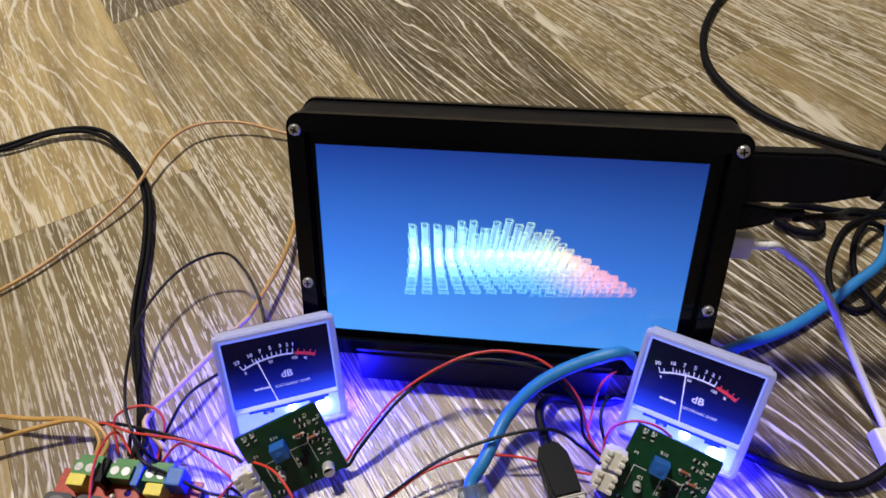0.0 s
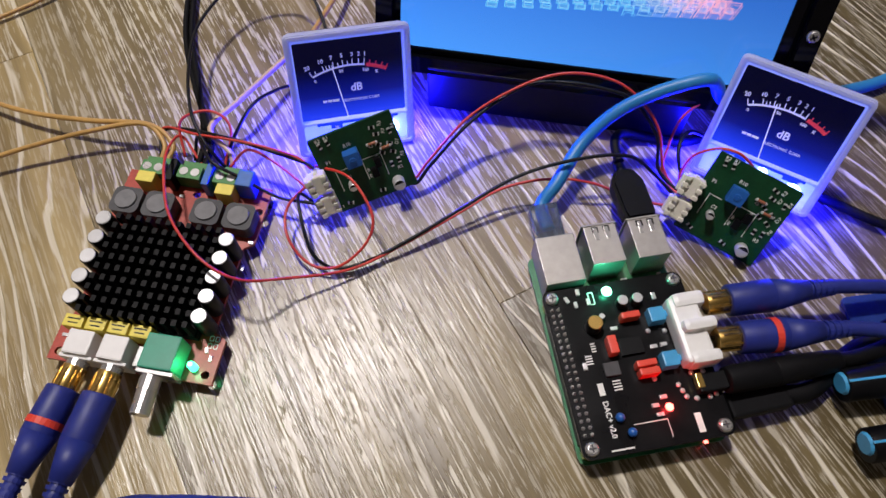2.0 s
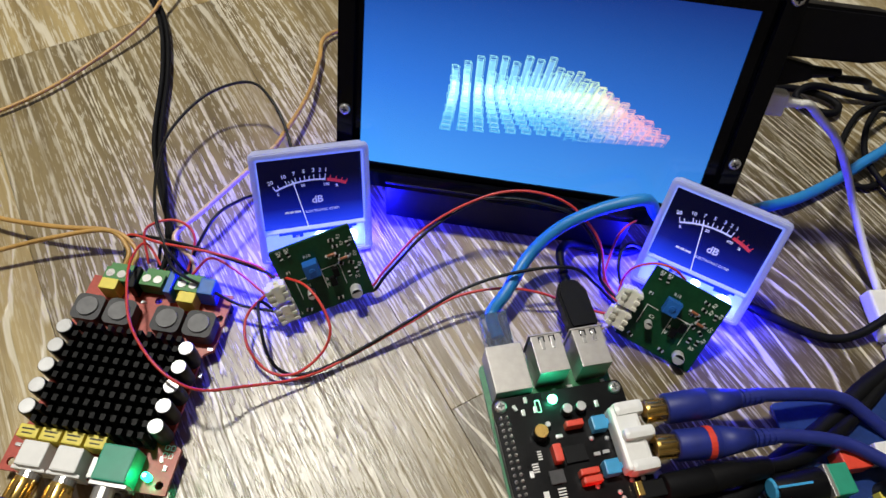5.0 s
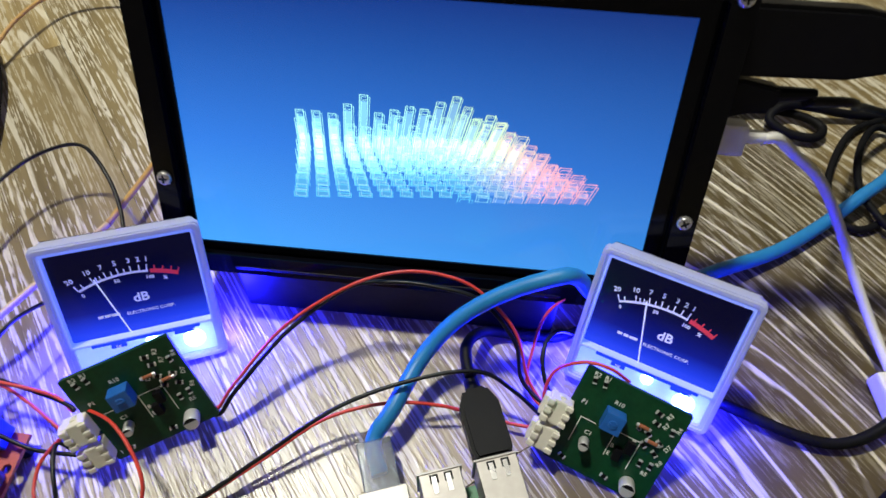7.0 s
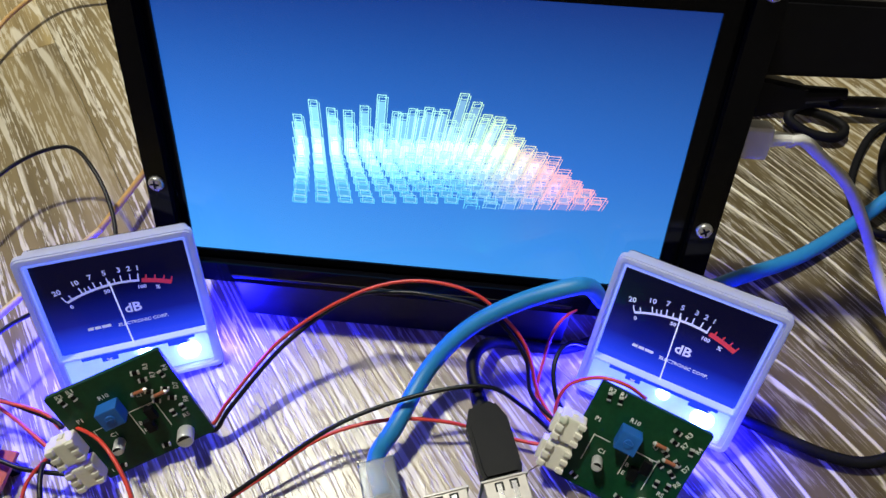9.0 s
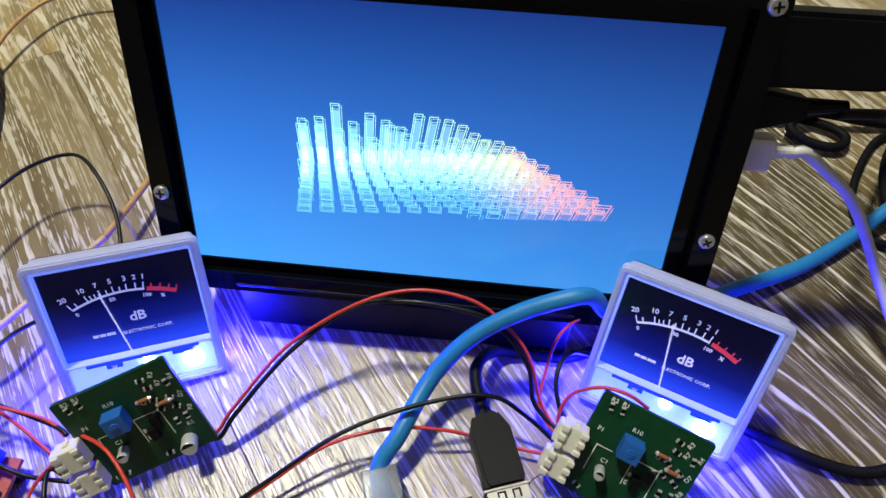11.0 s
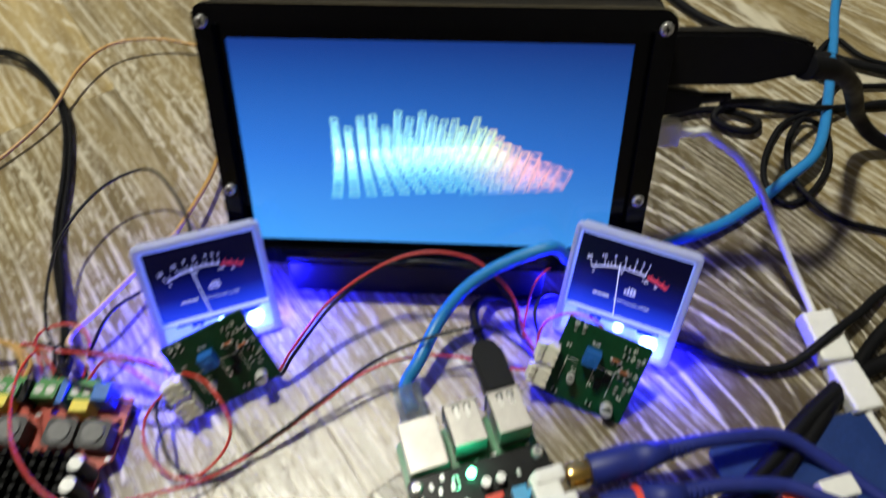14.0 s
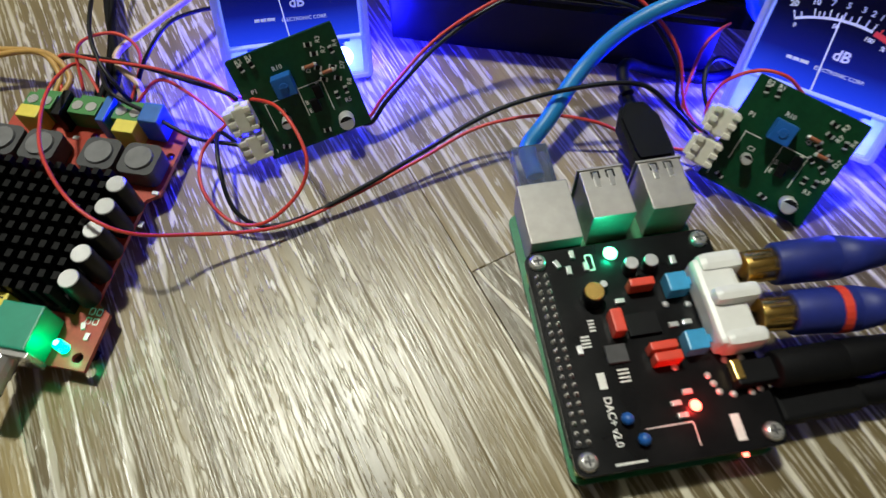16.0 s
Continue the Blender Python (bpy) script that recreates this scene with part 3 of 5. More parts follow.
def level_meter(m):
    meter = thing("level_meter", m, "frosted level meter glowing blue, with white needle and black dial", "meter", "level meters")
    w, h = 52.5, 55.0
    b = slab(rounded(0, w, 0, h, 2.0, 3), -2.4, 0, [rounded(3.0, 49.5, 15.7, 52.0, 0.6, 1)[::-1], rounded(3.2, 49.3, 2.2, 14.6, 1.0, 2)[::-1]])
    rim = slab(rounded(0.4, w - 0.4, 0.4, h - 0.4, 2, 3), 0, 0.9, [rounded(1.7, w - 1.7, 1.7, h - 1.7, 1.0, 2)[::-1]])
    part("housing", merge(b, rim), HOUSING, meter, "frosted translucent frame with added blue glow")
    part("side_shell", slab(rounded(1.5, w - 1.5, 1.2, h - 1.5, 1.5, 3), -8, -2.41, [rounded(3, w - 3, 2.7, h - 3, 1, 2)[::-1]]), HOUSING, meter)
    part("back_cover", slab(rounded(1.6, w - 1.6, 1.3, h - 1.6, 1.5, 3), -8.6, -8.05), BLACK, meter)
    dial = part("dial", box(2.7, 49.8, 15.0, 52.3, -5.2, -3.2), DIAL, meter, "black dial with decibel scale, its backlight painted as glow")
    part("diffuser", box(3, 49.5, 2.0, 14.8, -3.6, -1.6, 0.5), DIFFUSER, meter, "bright blue-white lamp chamber")
    part("lamp", rod((42, 8, -1.6), (42, 8, -0.2), 3.8, 2.4, 14), HOT_LED, meter, "blue-white lamp")
    part("lamp", rod((28, 11, -1.6), (28, 11, -0.2), 2.2, 1.2, 12), HOT_LED, meter)
    part("inner_frame", slab(rounded(2.6, 49.9, 15.2, 52.4, 0.6, 2), -2.8, 0.6, [rounded(3.2, 49.3, 15.8, 51.8, 0.4, 1)[::-1]]), GLOW_EDGE, meter)
    # the shelf shares the dial's painted blue glow
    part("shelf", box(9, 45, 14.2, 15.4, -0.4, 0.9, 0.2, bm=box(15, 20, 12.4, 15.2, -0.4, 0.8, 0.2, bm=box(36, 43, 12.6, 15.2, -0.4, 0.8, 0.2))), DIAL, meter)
    part("scale_arc", arc_band(0.0, 0.70, ARC - 0.62, ARC + 0.22, -3.12), DIAL_WHITE, dial)
    part("scale_arc", arc_band(0.72, 1.0, ARC - 1.0, ARC + 0.6, -3.12), DIAL_RED, dial, "red part of the scale")
    for s, long in ((0, 1), (0.06, 0), (0.17, 1), (0.21, 0), (0.25, 0), (0.30, 1), (0.36, 0), (0.42, 1), (0.48, 0), (0.54, 1), (0.62, 1), (0.69, 1)):
        x, y, a = on_arc(s, ARC)
        own = quad(-0.2, 0.2, 0, 2.4 if long else 1.7, -3.1)
        bmesh.ops.transform(own, matrix=pose(x, y, 0, 0, 0, a), verts=own.verts)
        part("scale_tick", own, DIAL_WHITE, dial)
    for s in (0.76, 0.84, 0.92, 0.99):
        x, y, a = on_arc(s, ARC)
        own = quad(-0.22, 0.22, 0, 1.9, -3.1)
        bmesh.ops.transform(own, matrix=pose(x, y, 0, 0, 0, a), verts=own.verts)
        part("scale_tick", own, DIAL_RED, dial)
    for text, s, size, r in (("20", 0.0, 2.5, 4.4), ("10", 0.17, 2.5, 4.4), ("7", 0.30, 2.5, 4.4), ("5", 0.42, 2.5, 4.4), ("3", 0.54, 2.5, 4.4), ("2", 0.62, 2.5, 4.4), ("1", 0.69, 2.5, 4.4), ("0", 0.0, 1.9, -2.3), ("50", 0.38, 1.9, -2.3), ("100", 0.72, 1.9, -2.6), ("%", 0.88, 2.0, -2.6)):
        x, y, a = on_arc(s, ARC + r)
        part("numeral", letters(text, size, x, y, -3.1, a * 0.5, width=0.06), DIAL_WHITE, dial)
    part("numeral", letters("dB", 4.9, 28.4, 28.6, -3.1, width=0.12), DIAL_WHITE, dial)
    bars = bmesh.new()
    for x0, x1 in ((13.2, 15.0), (15.3, 17.2), (17.5, 20.3)):
        quad(x0, x1, 23.1, 24.2, -3.1, bars)
    part("maker_mark", bars, DIAL_WHITE, dial)
    part("small_print", letters("ELECTRONIC CORP.", 1.75, 30.4, 23.0, -3.1, width=0.03), DIAL_WHITE, dial)
    part("small_print", letters("2K", 1.7, 43.2, 13.2, 0.95, width=0.05), DIAL_WHITE, meter)
    part("small_print", letters("2K", 1.7, 17.5, 12.9, 0.95, width=0.05), DIAL_WHITE, meter)
    needle = part("needle", box(-0.2, 0.2, 0.5, 39.6, -0.15, 0.15, bm=rod((0, 0, -0.5), (0, 0, 0.5), 1.5, 1.5, 12)), NEEDLE, meter, "thin white needle")
    needle.matrix_basis = pose(PIVOT[0] / 1000, PIVOT[1] / 1000, -0.0020)
    return meter, needle


METER_A, METER_B = pose(-0.1198, -0.0542, 0.0062, 65.5, 6.0, 24.8), pose(0.0519, -0.0288, 0.0027, 64.0, -3.3, -22.3)
meter_a, needle_a = level_meter(METER_A)
meter_b, needle_b = level_meter(METER_B)
# added point lights around each housing stand in for its blue spill
for m, beside, behind, other in ((METER_A, 0.50, 0.26, 0.36), (METER_B, 0.16, 0.12, 0.26)):
    for x, y, z, power in ((42, 3, 5, 0.07), (14, 3, 5, 0.05), (54.6, 8.0, -5, beside), (-2.6, 8.0, -5, other), (26, 20, -9.5, behind)):
        lamp_at("meter_lamp", "POINT", m @ Vector((x / 1000, y / 1000, z / 1000)), power, (0.008, 0.006, 1.0), 0.003)


def chip(x, y, turn, size=(1.3, 2.2, 0.7), bm=None, z=0.8):
    own = box(-size[0] / 2, size[0] / 2, -size[1] / 2, size[1] / 2, 0, size[2], 0.1)
    bmesh.ops.transform(own, matrix=pose(x, y, z, 0, 0, turn), verts=own.verts)
    return merge(bm, own)


def driver_board(m, swap):
    board = thing("driver_board", m, "small green circuit board with blue trimmer, propped at a slant", "circuit board", "driver boards")
    part("board", slab(rounded(-18, 18, -18, 18, 0.6, 2), -0.8, 0.8), GREEN_PCB, board)
    trim = part("trimmer", box(-6.8, -0.2, 2.2, 8.8, 0.8, 6.2, 0.3), TRIM_BLUE, board, "blue trimmer")
    part("trimmer_screw", rod((-3.5, 5.5, 6.2), (-3.5, 5.5, 6.6), 1.5, 1.4, 12, bm=box(-4.7, -2.3, 5.3, 5.7, 6.5, 6.75)), TRIM_BLUE, trim)
    for y in (0.2, -10.2):
        own = box(-24.5, -16.5, y - 4.4, y + 4.4, -0.4, 6.0, 0.6)
        own = box(-26.0, -23.5, y - 3.6, y + 3.6, 0.4, 4.6, 0.5, bm=own)
        for q in (-3.2, 0.0, 3.2):
            own = box(-24.9, -22.4, y + q - 1.0, y + q + 1.0, 5.2, 7.2, 0.4, bm=own)
            own = box(-18.6, -16.2, y + q - 0.8, y + q + 0.8, 5.4, 6.8, 0.3, bm=own)
        own = box(-21.5, -19.5, y - 5.0, y + 5.0, 0.6, 3.4, 0.4, bm=own)
        part("plug_socket", own, CREAM, board, "white wire plug")
    for x, y, r, h in ((10.5, -13.2, 2.6, 5.4), (-8.0, -6.5, 1.7, 5.0)):
        can = part("capacitor", rod((x, y, 0.8), (x, y, 0.8 + h), r, r, 18, bevel=0.4), ALUMINIUM, board, smooth=True)
        part("mark", slab([(x + 0.9 * r * math.cos(radians(q)), y + 0.9 * r * math.sin(radians(q))) for q in range(20, 161, 20)], 0.8 + h, 0.84 + h), CAP_SLEEVE, can)
    for x, y in ((6.2, 7.6), (10.9, 4.0)):
        tube_glass = part("glass_diode", rod((x - 1.7, y, 1.7), (x + 1.7, y, 1.7), 0.68, 0.68, 12, bevel=0.25), GLASS_DIODE, board, "amber glass diode", smooth=True)
        part("diode_cap", rod((x + 1.7, y, 1.7), (x + 2.5, y, 1.7), 0.8, 0.5, 10), COPPER_TIN, tube_glass)
        part("diode_cap", rod((x - 2.5, y, 1.7), (x - 1.7, y, 1.7), 0.5, 0.8, 10), COPPER_TIN, tube_glass)
    for x, y in ((3.0, -5.0), (5.5, -1.0)):
        part("transistor", box(x - 1.4, x + 1.4, y - 2.2, y + 2.2, 0.8, 3.0, 0.3), BLACK, board)
    for x, y, a in ((-14, 14.5, 12), (-10.5, 14.8, 12), (8.5, 14.0, 78), (9.2, 10.6, 78), (14.8, 10.0, 10), (8.5, 6.0, 60), (13.0, 4.6, 60), (8.8, 1.8, 60), (13.2, 0.6, 60), (14.2, -4.0, 0), (10.8, -4.6, 0), (-12.0, -15.0, 70), (3.0, -14.8, 80)):
        ch = part("chip_resistor", chip(x, y, a), BLACK, board)
        ends = chip(x - 1.0 * math.sin(radians(a)) * -1, y - 1.0 * math.cos(radians(a)), a, (1.35, 0.6, 0.78))
        part("solder_end", chip(x + 1.0 * math.sin(radians(a)) * -1, y + 1.0 * math.cos(radians(a)), a, (1.35, 0.6, 0.78), ends), COPPER_TIN, ch)
    for text, x, y, a in (("R2", -14, 16.6, 0), ("R1", -10.4, 16.8, 0), ("R10", -3.6, 10.6, 0), ("R3", 12.0, 14.4, 70), ("R7", 12.4, 10.8, 70), ("R4", 16.6, 11.4, 80), ("D5", 5.6, 6.6, 70), ("D6", 5.8, 0.6, 70), ("D7", 16.2, 4.0, 70), ("R5", 13.6, -7.6, 0), ("R8", 16.3, -2.0, 70), ("C1", -8.0, -3.4, 0), ("B", 0.6, -3.6, 0), ("E", 0.6, -6.6, 0), ("P1", -13.6, 6.0, 0), ("1", -15.6, -15.6, 0)):
        part("print", letters(text, 2.1, x, y, 0.84, a, width=0.04), PRINT, board)
    lines = quad(-0.6, -0.3, -8, 2, 0.83)
    for q in ((-0.6, 8.0, 1.7, 2.0), (7.8, 8.1, -9.0, 1.7), (-12.6, -12.3, -9, 1), (-12.4, -7.2, 0.6, 0.9)):
        quad(*q, 0.83, lines)
    part("print", lines, PRINT, board)
    part("foot", rod((14, -15, -4.2), (14, -15, -0.8), 2.2, 2.2, 12, bm=rod((-13, -14, -3.4), (-13, -14, -0.8), 2.0, 2.0, 12)), BLACK, board)
    return board


driver_board(pose(-0.0879, -0.0615, 0.0208, 61.4, -9.5, 28.9), False)
driver_board(pose(0.0674, -0.0555, 0.0160, 49.2, 7.3, -19.9), True)

# ---- the amplifier board ----
amp = thing("amplifier_board", pose(-0.159, -0.118, 0), "red amplifier circuit board with a large black pin heatsink", "amplifier")
part("board", slab([(33, -43), (33, -25), (27.6, -22), (27.6, 15), (31.5, 18), (31.5, 45), (-33, 45), (-33, 18), (-30, 15), (-30, -24), (-33, -27), (-33, -43)], 5.6, 7.2, [[(x + 1.7 * math.cos(a * 0.785), y + 1.7 * math.sin(a * 0.785)) for a in range(8)][::-1] for x, y in ((29.5, -39.5), (-29.5, -39.5), (0, 37), (29, 33))]), RED_PCB, amp)
for x, y in ((29, -36), (-29, -36), (29, 41), (-29, 41)):
    part("standoff", rod((x, y, 0), (x, y, 5.6), 2.4, 2.4, 6), BLACK, amp)
sink = part("heatsink", box(-22, 23, -27, 16, 7.4, 11.5, 0.3), SOFT_BLACK, amp, "black aluminium pin heatsink")
fin = None
for i in range(11):
    for j in range(10):
        m = Matrix.Translation(((-20.6 + 4.2 * i) / 1000, (-25.6 + 4.5 * j) / 1000, 0.0114))
        if fin is None:
            fin = part("fin", box(-0.95, 0.95, -1.2, 1.2, 0, 10.1), SOFT_BLACK, sink, at=m)
        else:
            again(fin, sink, m)


def upright_can(x, y, z0, r, h, top, parent, tilt=0):
    sleeve = part("capacitor", rod((x, y, z0), (x, y, z0 + h), r, r, 18, bevel=0.5), CAP_SLEEVE, parent, smooth=True)
    part("cap_top", rod((x, y, z0 + h - 0.05), (x, y, z0 + h + 0.25), r * 0.92, r * 0.86, 18), top, sleeve, "shiny metal top")
    return sleeve


for k in range(5):
    upright_can(-26.5 + 0.3 * k, 13.0 - 8.6 * k, 7.2, 3.4, 14.0, ALUMINIUM, amp)
    upright_can(25.4, 11.5 - 8.2 * k, 7.2, 3.3, 14.0, ALUMINIUM, amp)
for x in (-25.0, -11.0, 10.0, 24.0):
    coil = part("inductor", slab(rounded(x - 6.2, x + 6.2, 20.0, 32.0, 2.6), 7.4, 14.5), FERRITE_DARK, amp, "grey ferrite inductor")
    part("core", rod((x, 26, 14.4), (x, 26, 15.4), 4.7, 4.4, 20), FERRITE, coil)
for x in (-19.5, -3.0, 13.0):
    own = box(x - 5.2, x + 5.2, 40.0, 46.5, 7.2, 15.0, 0.3, bm=box(x - 5.2, x + 5.2, 46.0, 50.0, 7.2, 12.5, 0.3))
    term = part("terminal", own, TERMINAL, amp, "green screw terminal")
    for dx in (-2.5, 2.5):
        part("terminal_screw", rod((x + dx, 43.3, 14.8), (x + dx, 43.3, 15.3), 1.9, 1.9, 14), STEEL, term)
        part("terminal_hole", box(x + dx - 1.5, x + dx + 1.5, 49.6, 50.15, 8.0, 11.5), BLACK, term)
    if x > -10:
        part("film_capacitor", box(x - 8.6, x - 5.6, 37.0, 47.5, 7.2, 17.0, 0.4), BLACK if x < 10 else TRIM_BLUE, amp)
# a plain blue box right of the last terminal
part("film_capacitor", box(19.0, 26.0, 38.5, 46.5, 7.2, 18.0, 0.7), TRIM_BLUE, amp, "blue box beside the last terminal")
for x, y in ((-20.0, 37.4), (15.0, 36.6)):
    part("film_capacitor", box(x - 3.8, x + 3.8, y - 2.6, y + 2.6, 7.2, 16.5, 0.5), CAP_YELLOW, amp, "yellow film capacitor")
for k in range(4):
    x = -23.0 + 8.9 * k
    own = part("film_capacitor", box(x - 3.9, x + 3.9, -32.0, -27.0, 7.2, 16.8, 0.5), CAP_YELLOW, amp, "yellow film capacitor")
    marks = quad(x - 2.6, x + 2.6, -29.0, -28.4, 16.83)
    part("print", quad(x - 2.0, x + 2.0, -30.6, -30.1, 16.83, marks), CAP_SLEEVE, own)
for x in (-16.5, -3.0):
    jack = part("phono_jack", box(x - 5.0, x + 5.0, -42.5, -33.0, 7.2, 19.0, 0.8, bm=box(x - 6.4, x + 6.4, -43.6, -42.2, 7.2, 17.0, 0.4)), WHITE, amp, "white phono jack")
    part("jack_barrel", rod((x, -43.5, 13.0), (x, -50.0, 13.0), 4.1, 4.1, 18), STEEL, jack)
pot = part("volume_control", box(8.0, 21.0, -43.0, -29.5, 7.2, 18.5, 0.6), TEAL, amp, "teal volume control")
part("bracket", box(7.4, 21.6, -44.6, -42.9, 7.2, 17.0, 0.2, bm=box(3.5, 8.2, -42.0, -34.0, 7.2, 13.0, 0.3)), STEEL, pot)
part("shaft", rod((12.5, -44.5, 12.8), (13.0, -59.0, 12.8), 3.7, 3.5, 18, bm=rod((12.5, -44.5, 12.8), (12.6, -50, 12.8), 4.0, 4.0, 14)), STEEL, pot, "bare steel shaft")
led = part("power_lamp", rod((24.5, -37.5, 7.2), (24.5, -37.5, 11.0), 1.6, 1.5, 12, bm=ball((24.5, -37.5, 11.0), 1.55)), LED_GREEN, amp, "lit green lamp")
part("core", ball((24.5, -37.5, 11.6), 1.1), LED_CORE, led)
for x, y, a in ((28.5, 22, 0), (30, 18, 90), (27, -30, 20), (29.5, -33, 0), (-29.5, -33.0, 90), (30, 6, 0), (-30, 22, 0), (4, 34, 90), (-6, 35, 90)):
    part("chip_resistor", chip(x, y, a, z=7.2), COPPER_TIN, amp)
tags = bmesh.new()
for x, y in ((27.5, -25), (29.8, -25), (27.5, -28), (29.8, -28)):
    slab(rounded(x - 0.9, x + 0.9, y - 1.1, y + 1.1, 0.3, 1), 7.2, 7.24, [rounded(x - 0.6, x + 0.6, y - 0.8, y + 0.8, 0.2, 1)[::-1]], tags)
part("print", tags, PRINT, amp)
lamp_at("amplifier_glow", "POINT", (-0.1345, -0.1570, 0.0155), 0.0035, (0.03, 1.0, 0.35), 0.0015)

# ---- the single-board computer with its sound board ----
PI = pose(0.0139, -0.1665, 0, 0, 0, 19.6)
pi = thing("single_board_computer", PI, "green single-board computer carrying a black sound board with lit lamps", "computer")
part("main_board", slab(rounded(0, 56, 0, 85, 3), 1.8, 3.3), PI_PCB, pi, "green main board")
part("foot", box(6, 50, 6, 78, 0.1, 1.8, 0.3), BLACK, pi)
port = part("network_port", box(2.4, 18.2, 66.2, 87.2, 3.3, 17.0, 0.35), TIN, pi, "tinned metal network port")
part("opening", box(4.4, 16.2, 86.9, 87.35, 5.0, 14.5), BLACK, port)
for x0 in (22.0, 40.4):
    shell = box(x0, x0 + 13.2, 70.5, 88.0, 3.3, 19.3, 0.3)
    shell = box(x0 - 0.7, x0 + 13.9, 87.4, 88.2, 3.0, 19.8, 0.2, bm=shell)
    usb = part("usb_port", shell, TIN, pi, "tinned metal double port")
    for dx in (3.6, 8.2):
        part("spring", box(x0 + dx, x0 + dx + 1.6, 81, 86.4, 19.25, 19.5, 0.1), STEEL, usb)
        part("slot", box(x0 + dx - 0.5, x0 + dx + 2.2, 84.2, 86.9, 19.31, 19.42), BLACK, usb)
    for z in (5.0, 12.6):
        part("opening", box(x0 + 0.8, x0 + 12.4, 88.15, 88.4, z, z + 5.4), BLACK, usb)
for x, y, a in ((24, 66.8, 90), (30, 67.5, 0), (37, 68.4, 90), (52, 68, 0)):
    part("chip_capacitor", chip(x, y, a, (1.6, 2.6, 1.0), z=3.3), COPPER_TIN, pi)
for y in (10.6, 32.0, 54.0):
    part("side_port", box(51.5 if y < 50 else 48, 57.5, y - 4, y + 4, 3.3, 6.4 if y < 20 else 9.5, 0.4), BLACK, pi)
led = part("status_lamp", box(47.0, 48.4, -0.1, 1.0, 3.3, 4.2, 0.1), LED_RED, pi, "lit red lamp")
top = 13.2
hat = part("sound_board", slab(rounded(0, 56, 0, 65, 3), 11.6, top, [[(3.5 + 1.4 * math.cos(k), 33 + 1.4 * math.sin(k)) for k in range(0, 6)][::-1]]), BLACK_PCB, pi, "black sound board")
head = box(1.0, 6.1, 7.2, 58.0, 3.3, 11.6, bm=box(1.0, 6.1, 7.2, 58.0, top, top + 0.4, 0.1))
part("pin_header", head, BLACK, hat)
pin = None
for k in range(20):
    for x in (2.25, 4.8):
        m = Matrix.Translation((x / 1000, (8.5 + 2.54 * k) / 1000, top / 1000))
        if pin is None:
            pin = part("header_pin", rod((0, 0, 0), (0, 0, 2.4), 0.34, 0.28, 6, bm=rod((0, 0, 0), (0, 0, 1.0), 0.95, 0.5, 8)), TIN, hat, "dull solder joint", at=m)
        else:
            again(pin, hat, m)
head_screw = None
for x, y in ((3.5, 3.5), (52.5, 3.5), (3.5, 61.5), (52.5, 61.5)):
    m = Matrix.Translation((x / 1000, y / 1000, top / 1000))
    if head_screw is None:
        head_screw = part("screw", rod((0, 0, 0), (0, 0, 1.9), 2.9, 2.2, 20, bevel=0.6), STEEL, hat, smooth=True, at=m)
        part("post", rod((3.5, 3.5, 3.3), (3.5, 3.5, 11.6), 2.6, 2.6, 6), GOLD, hat)
    else:
        again(head_screw, hat, m)
        part("post", rod((x, y, 3.3), (x, y, 11.6), 2.6, 2.6, 6), GOLD, hat)
    part("screw_slot", box(x - 1.3, x + 1.3, y - 0.28, y + 0.28, top + 1.8, top + 1.98, bm=box(x - 0.28, x + 0.28, y - 1.3, y + 1.3, top + 1.8, top + 1.97)), FERRITE_DARK, hat)
part("power_lamp", ball((25.3, 61.0, top + 0.7), 2.1, squash=0.6), LED_CORE, hat, "lit green lamp")
part("signal_lamp", ball((35.0, 13.2, top + 0.6), 1.6, squash=0.6), LED_RED, hat, "lit red lamp")
for x, y, r, h, mm in ((16.0, 47.5, 3.1, 6.0, GOLD), (29.2, 55.0, 2.2, 4.6, ALUMINIUM), (35.0, 55.0, 2.2, 4.6, ALUMINIUM), (20.0, 50.5, 1.2, 3.0, ALUMINIUM)):
    upright_can(x, y, top, r, h, mm, hat)
for x, y, wx, wy in ((30.2, 48.6, 7.2, 2.6), (20.4, 38.4, 3.4, 7.0), (30.5, 29.4, 7.6, 2.5), (30.8, 26.2, 7.6, 2.7)):
    part("film_capacitor", box(x - wx / 2, x + wx / 2, y - wy / 2, y + wy / 2, top, top + 5.4, 0.5), CAP_RED, hat, "red film capacitor")
for x, y in ((40.0, 47.0), (39.6, 29.4)):
    part("film_capacitor", box(x - 3.0, x + 3.0, y - 2.9, y + 2.9, top, top + 5.6, 0.5, bm=box(x + 2.4, x + 4.2, y - 1.2, y + 1.2, top, top + 4.6, 0.3)), CAP_BLUE, hat, "blue film capacitor")
part("integrated_circuit", box(23.6, 32.6, 34.4, 41.0, top, top + 1.5, 0.15), BLACK, hat)
part("integrated_circuit", box(15.6, 21.4, 27.8, 33.0, top, top + 1.1, 0.15), FERRITE_DARK, hat)
for x in (16.5, 19.3):
    part("wire_capacitor", ball((x - 0.4, 12.4 if x < 18 else 6.6, top + 1.7), 1.7), TRIM_BLUE, hat, "blue capacitor")
jack = box(44.0, 55.0, 25.5, 51.5, top, top + 9.2, 1.6)
for y0, y1, out, high in ((36.2, 41.2, 58.5, 12.6), (46.5, 52.5, 58.0, 10.4), (24.5, 29.5, 57.2, 10.0)):
    mid, r = (y0 + y1) / 2, (y1 - y0) / 2
    arm = box(45.5, out, y0, y1, top, top + high, min(2.2, r * 0.85))
    part("jack_shroud", arm, WHITE, hat)
part("phono_jack", jack, WHITE, hat, "white double phono jack")
part("audio_socket", box(46.5, 58.5, 15.5, 22.0, top, top + 4.8, 0.5), BLACK, hat)
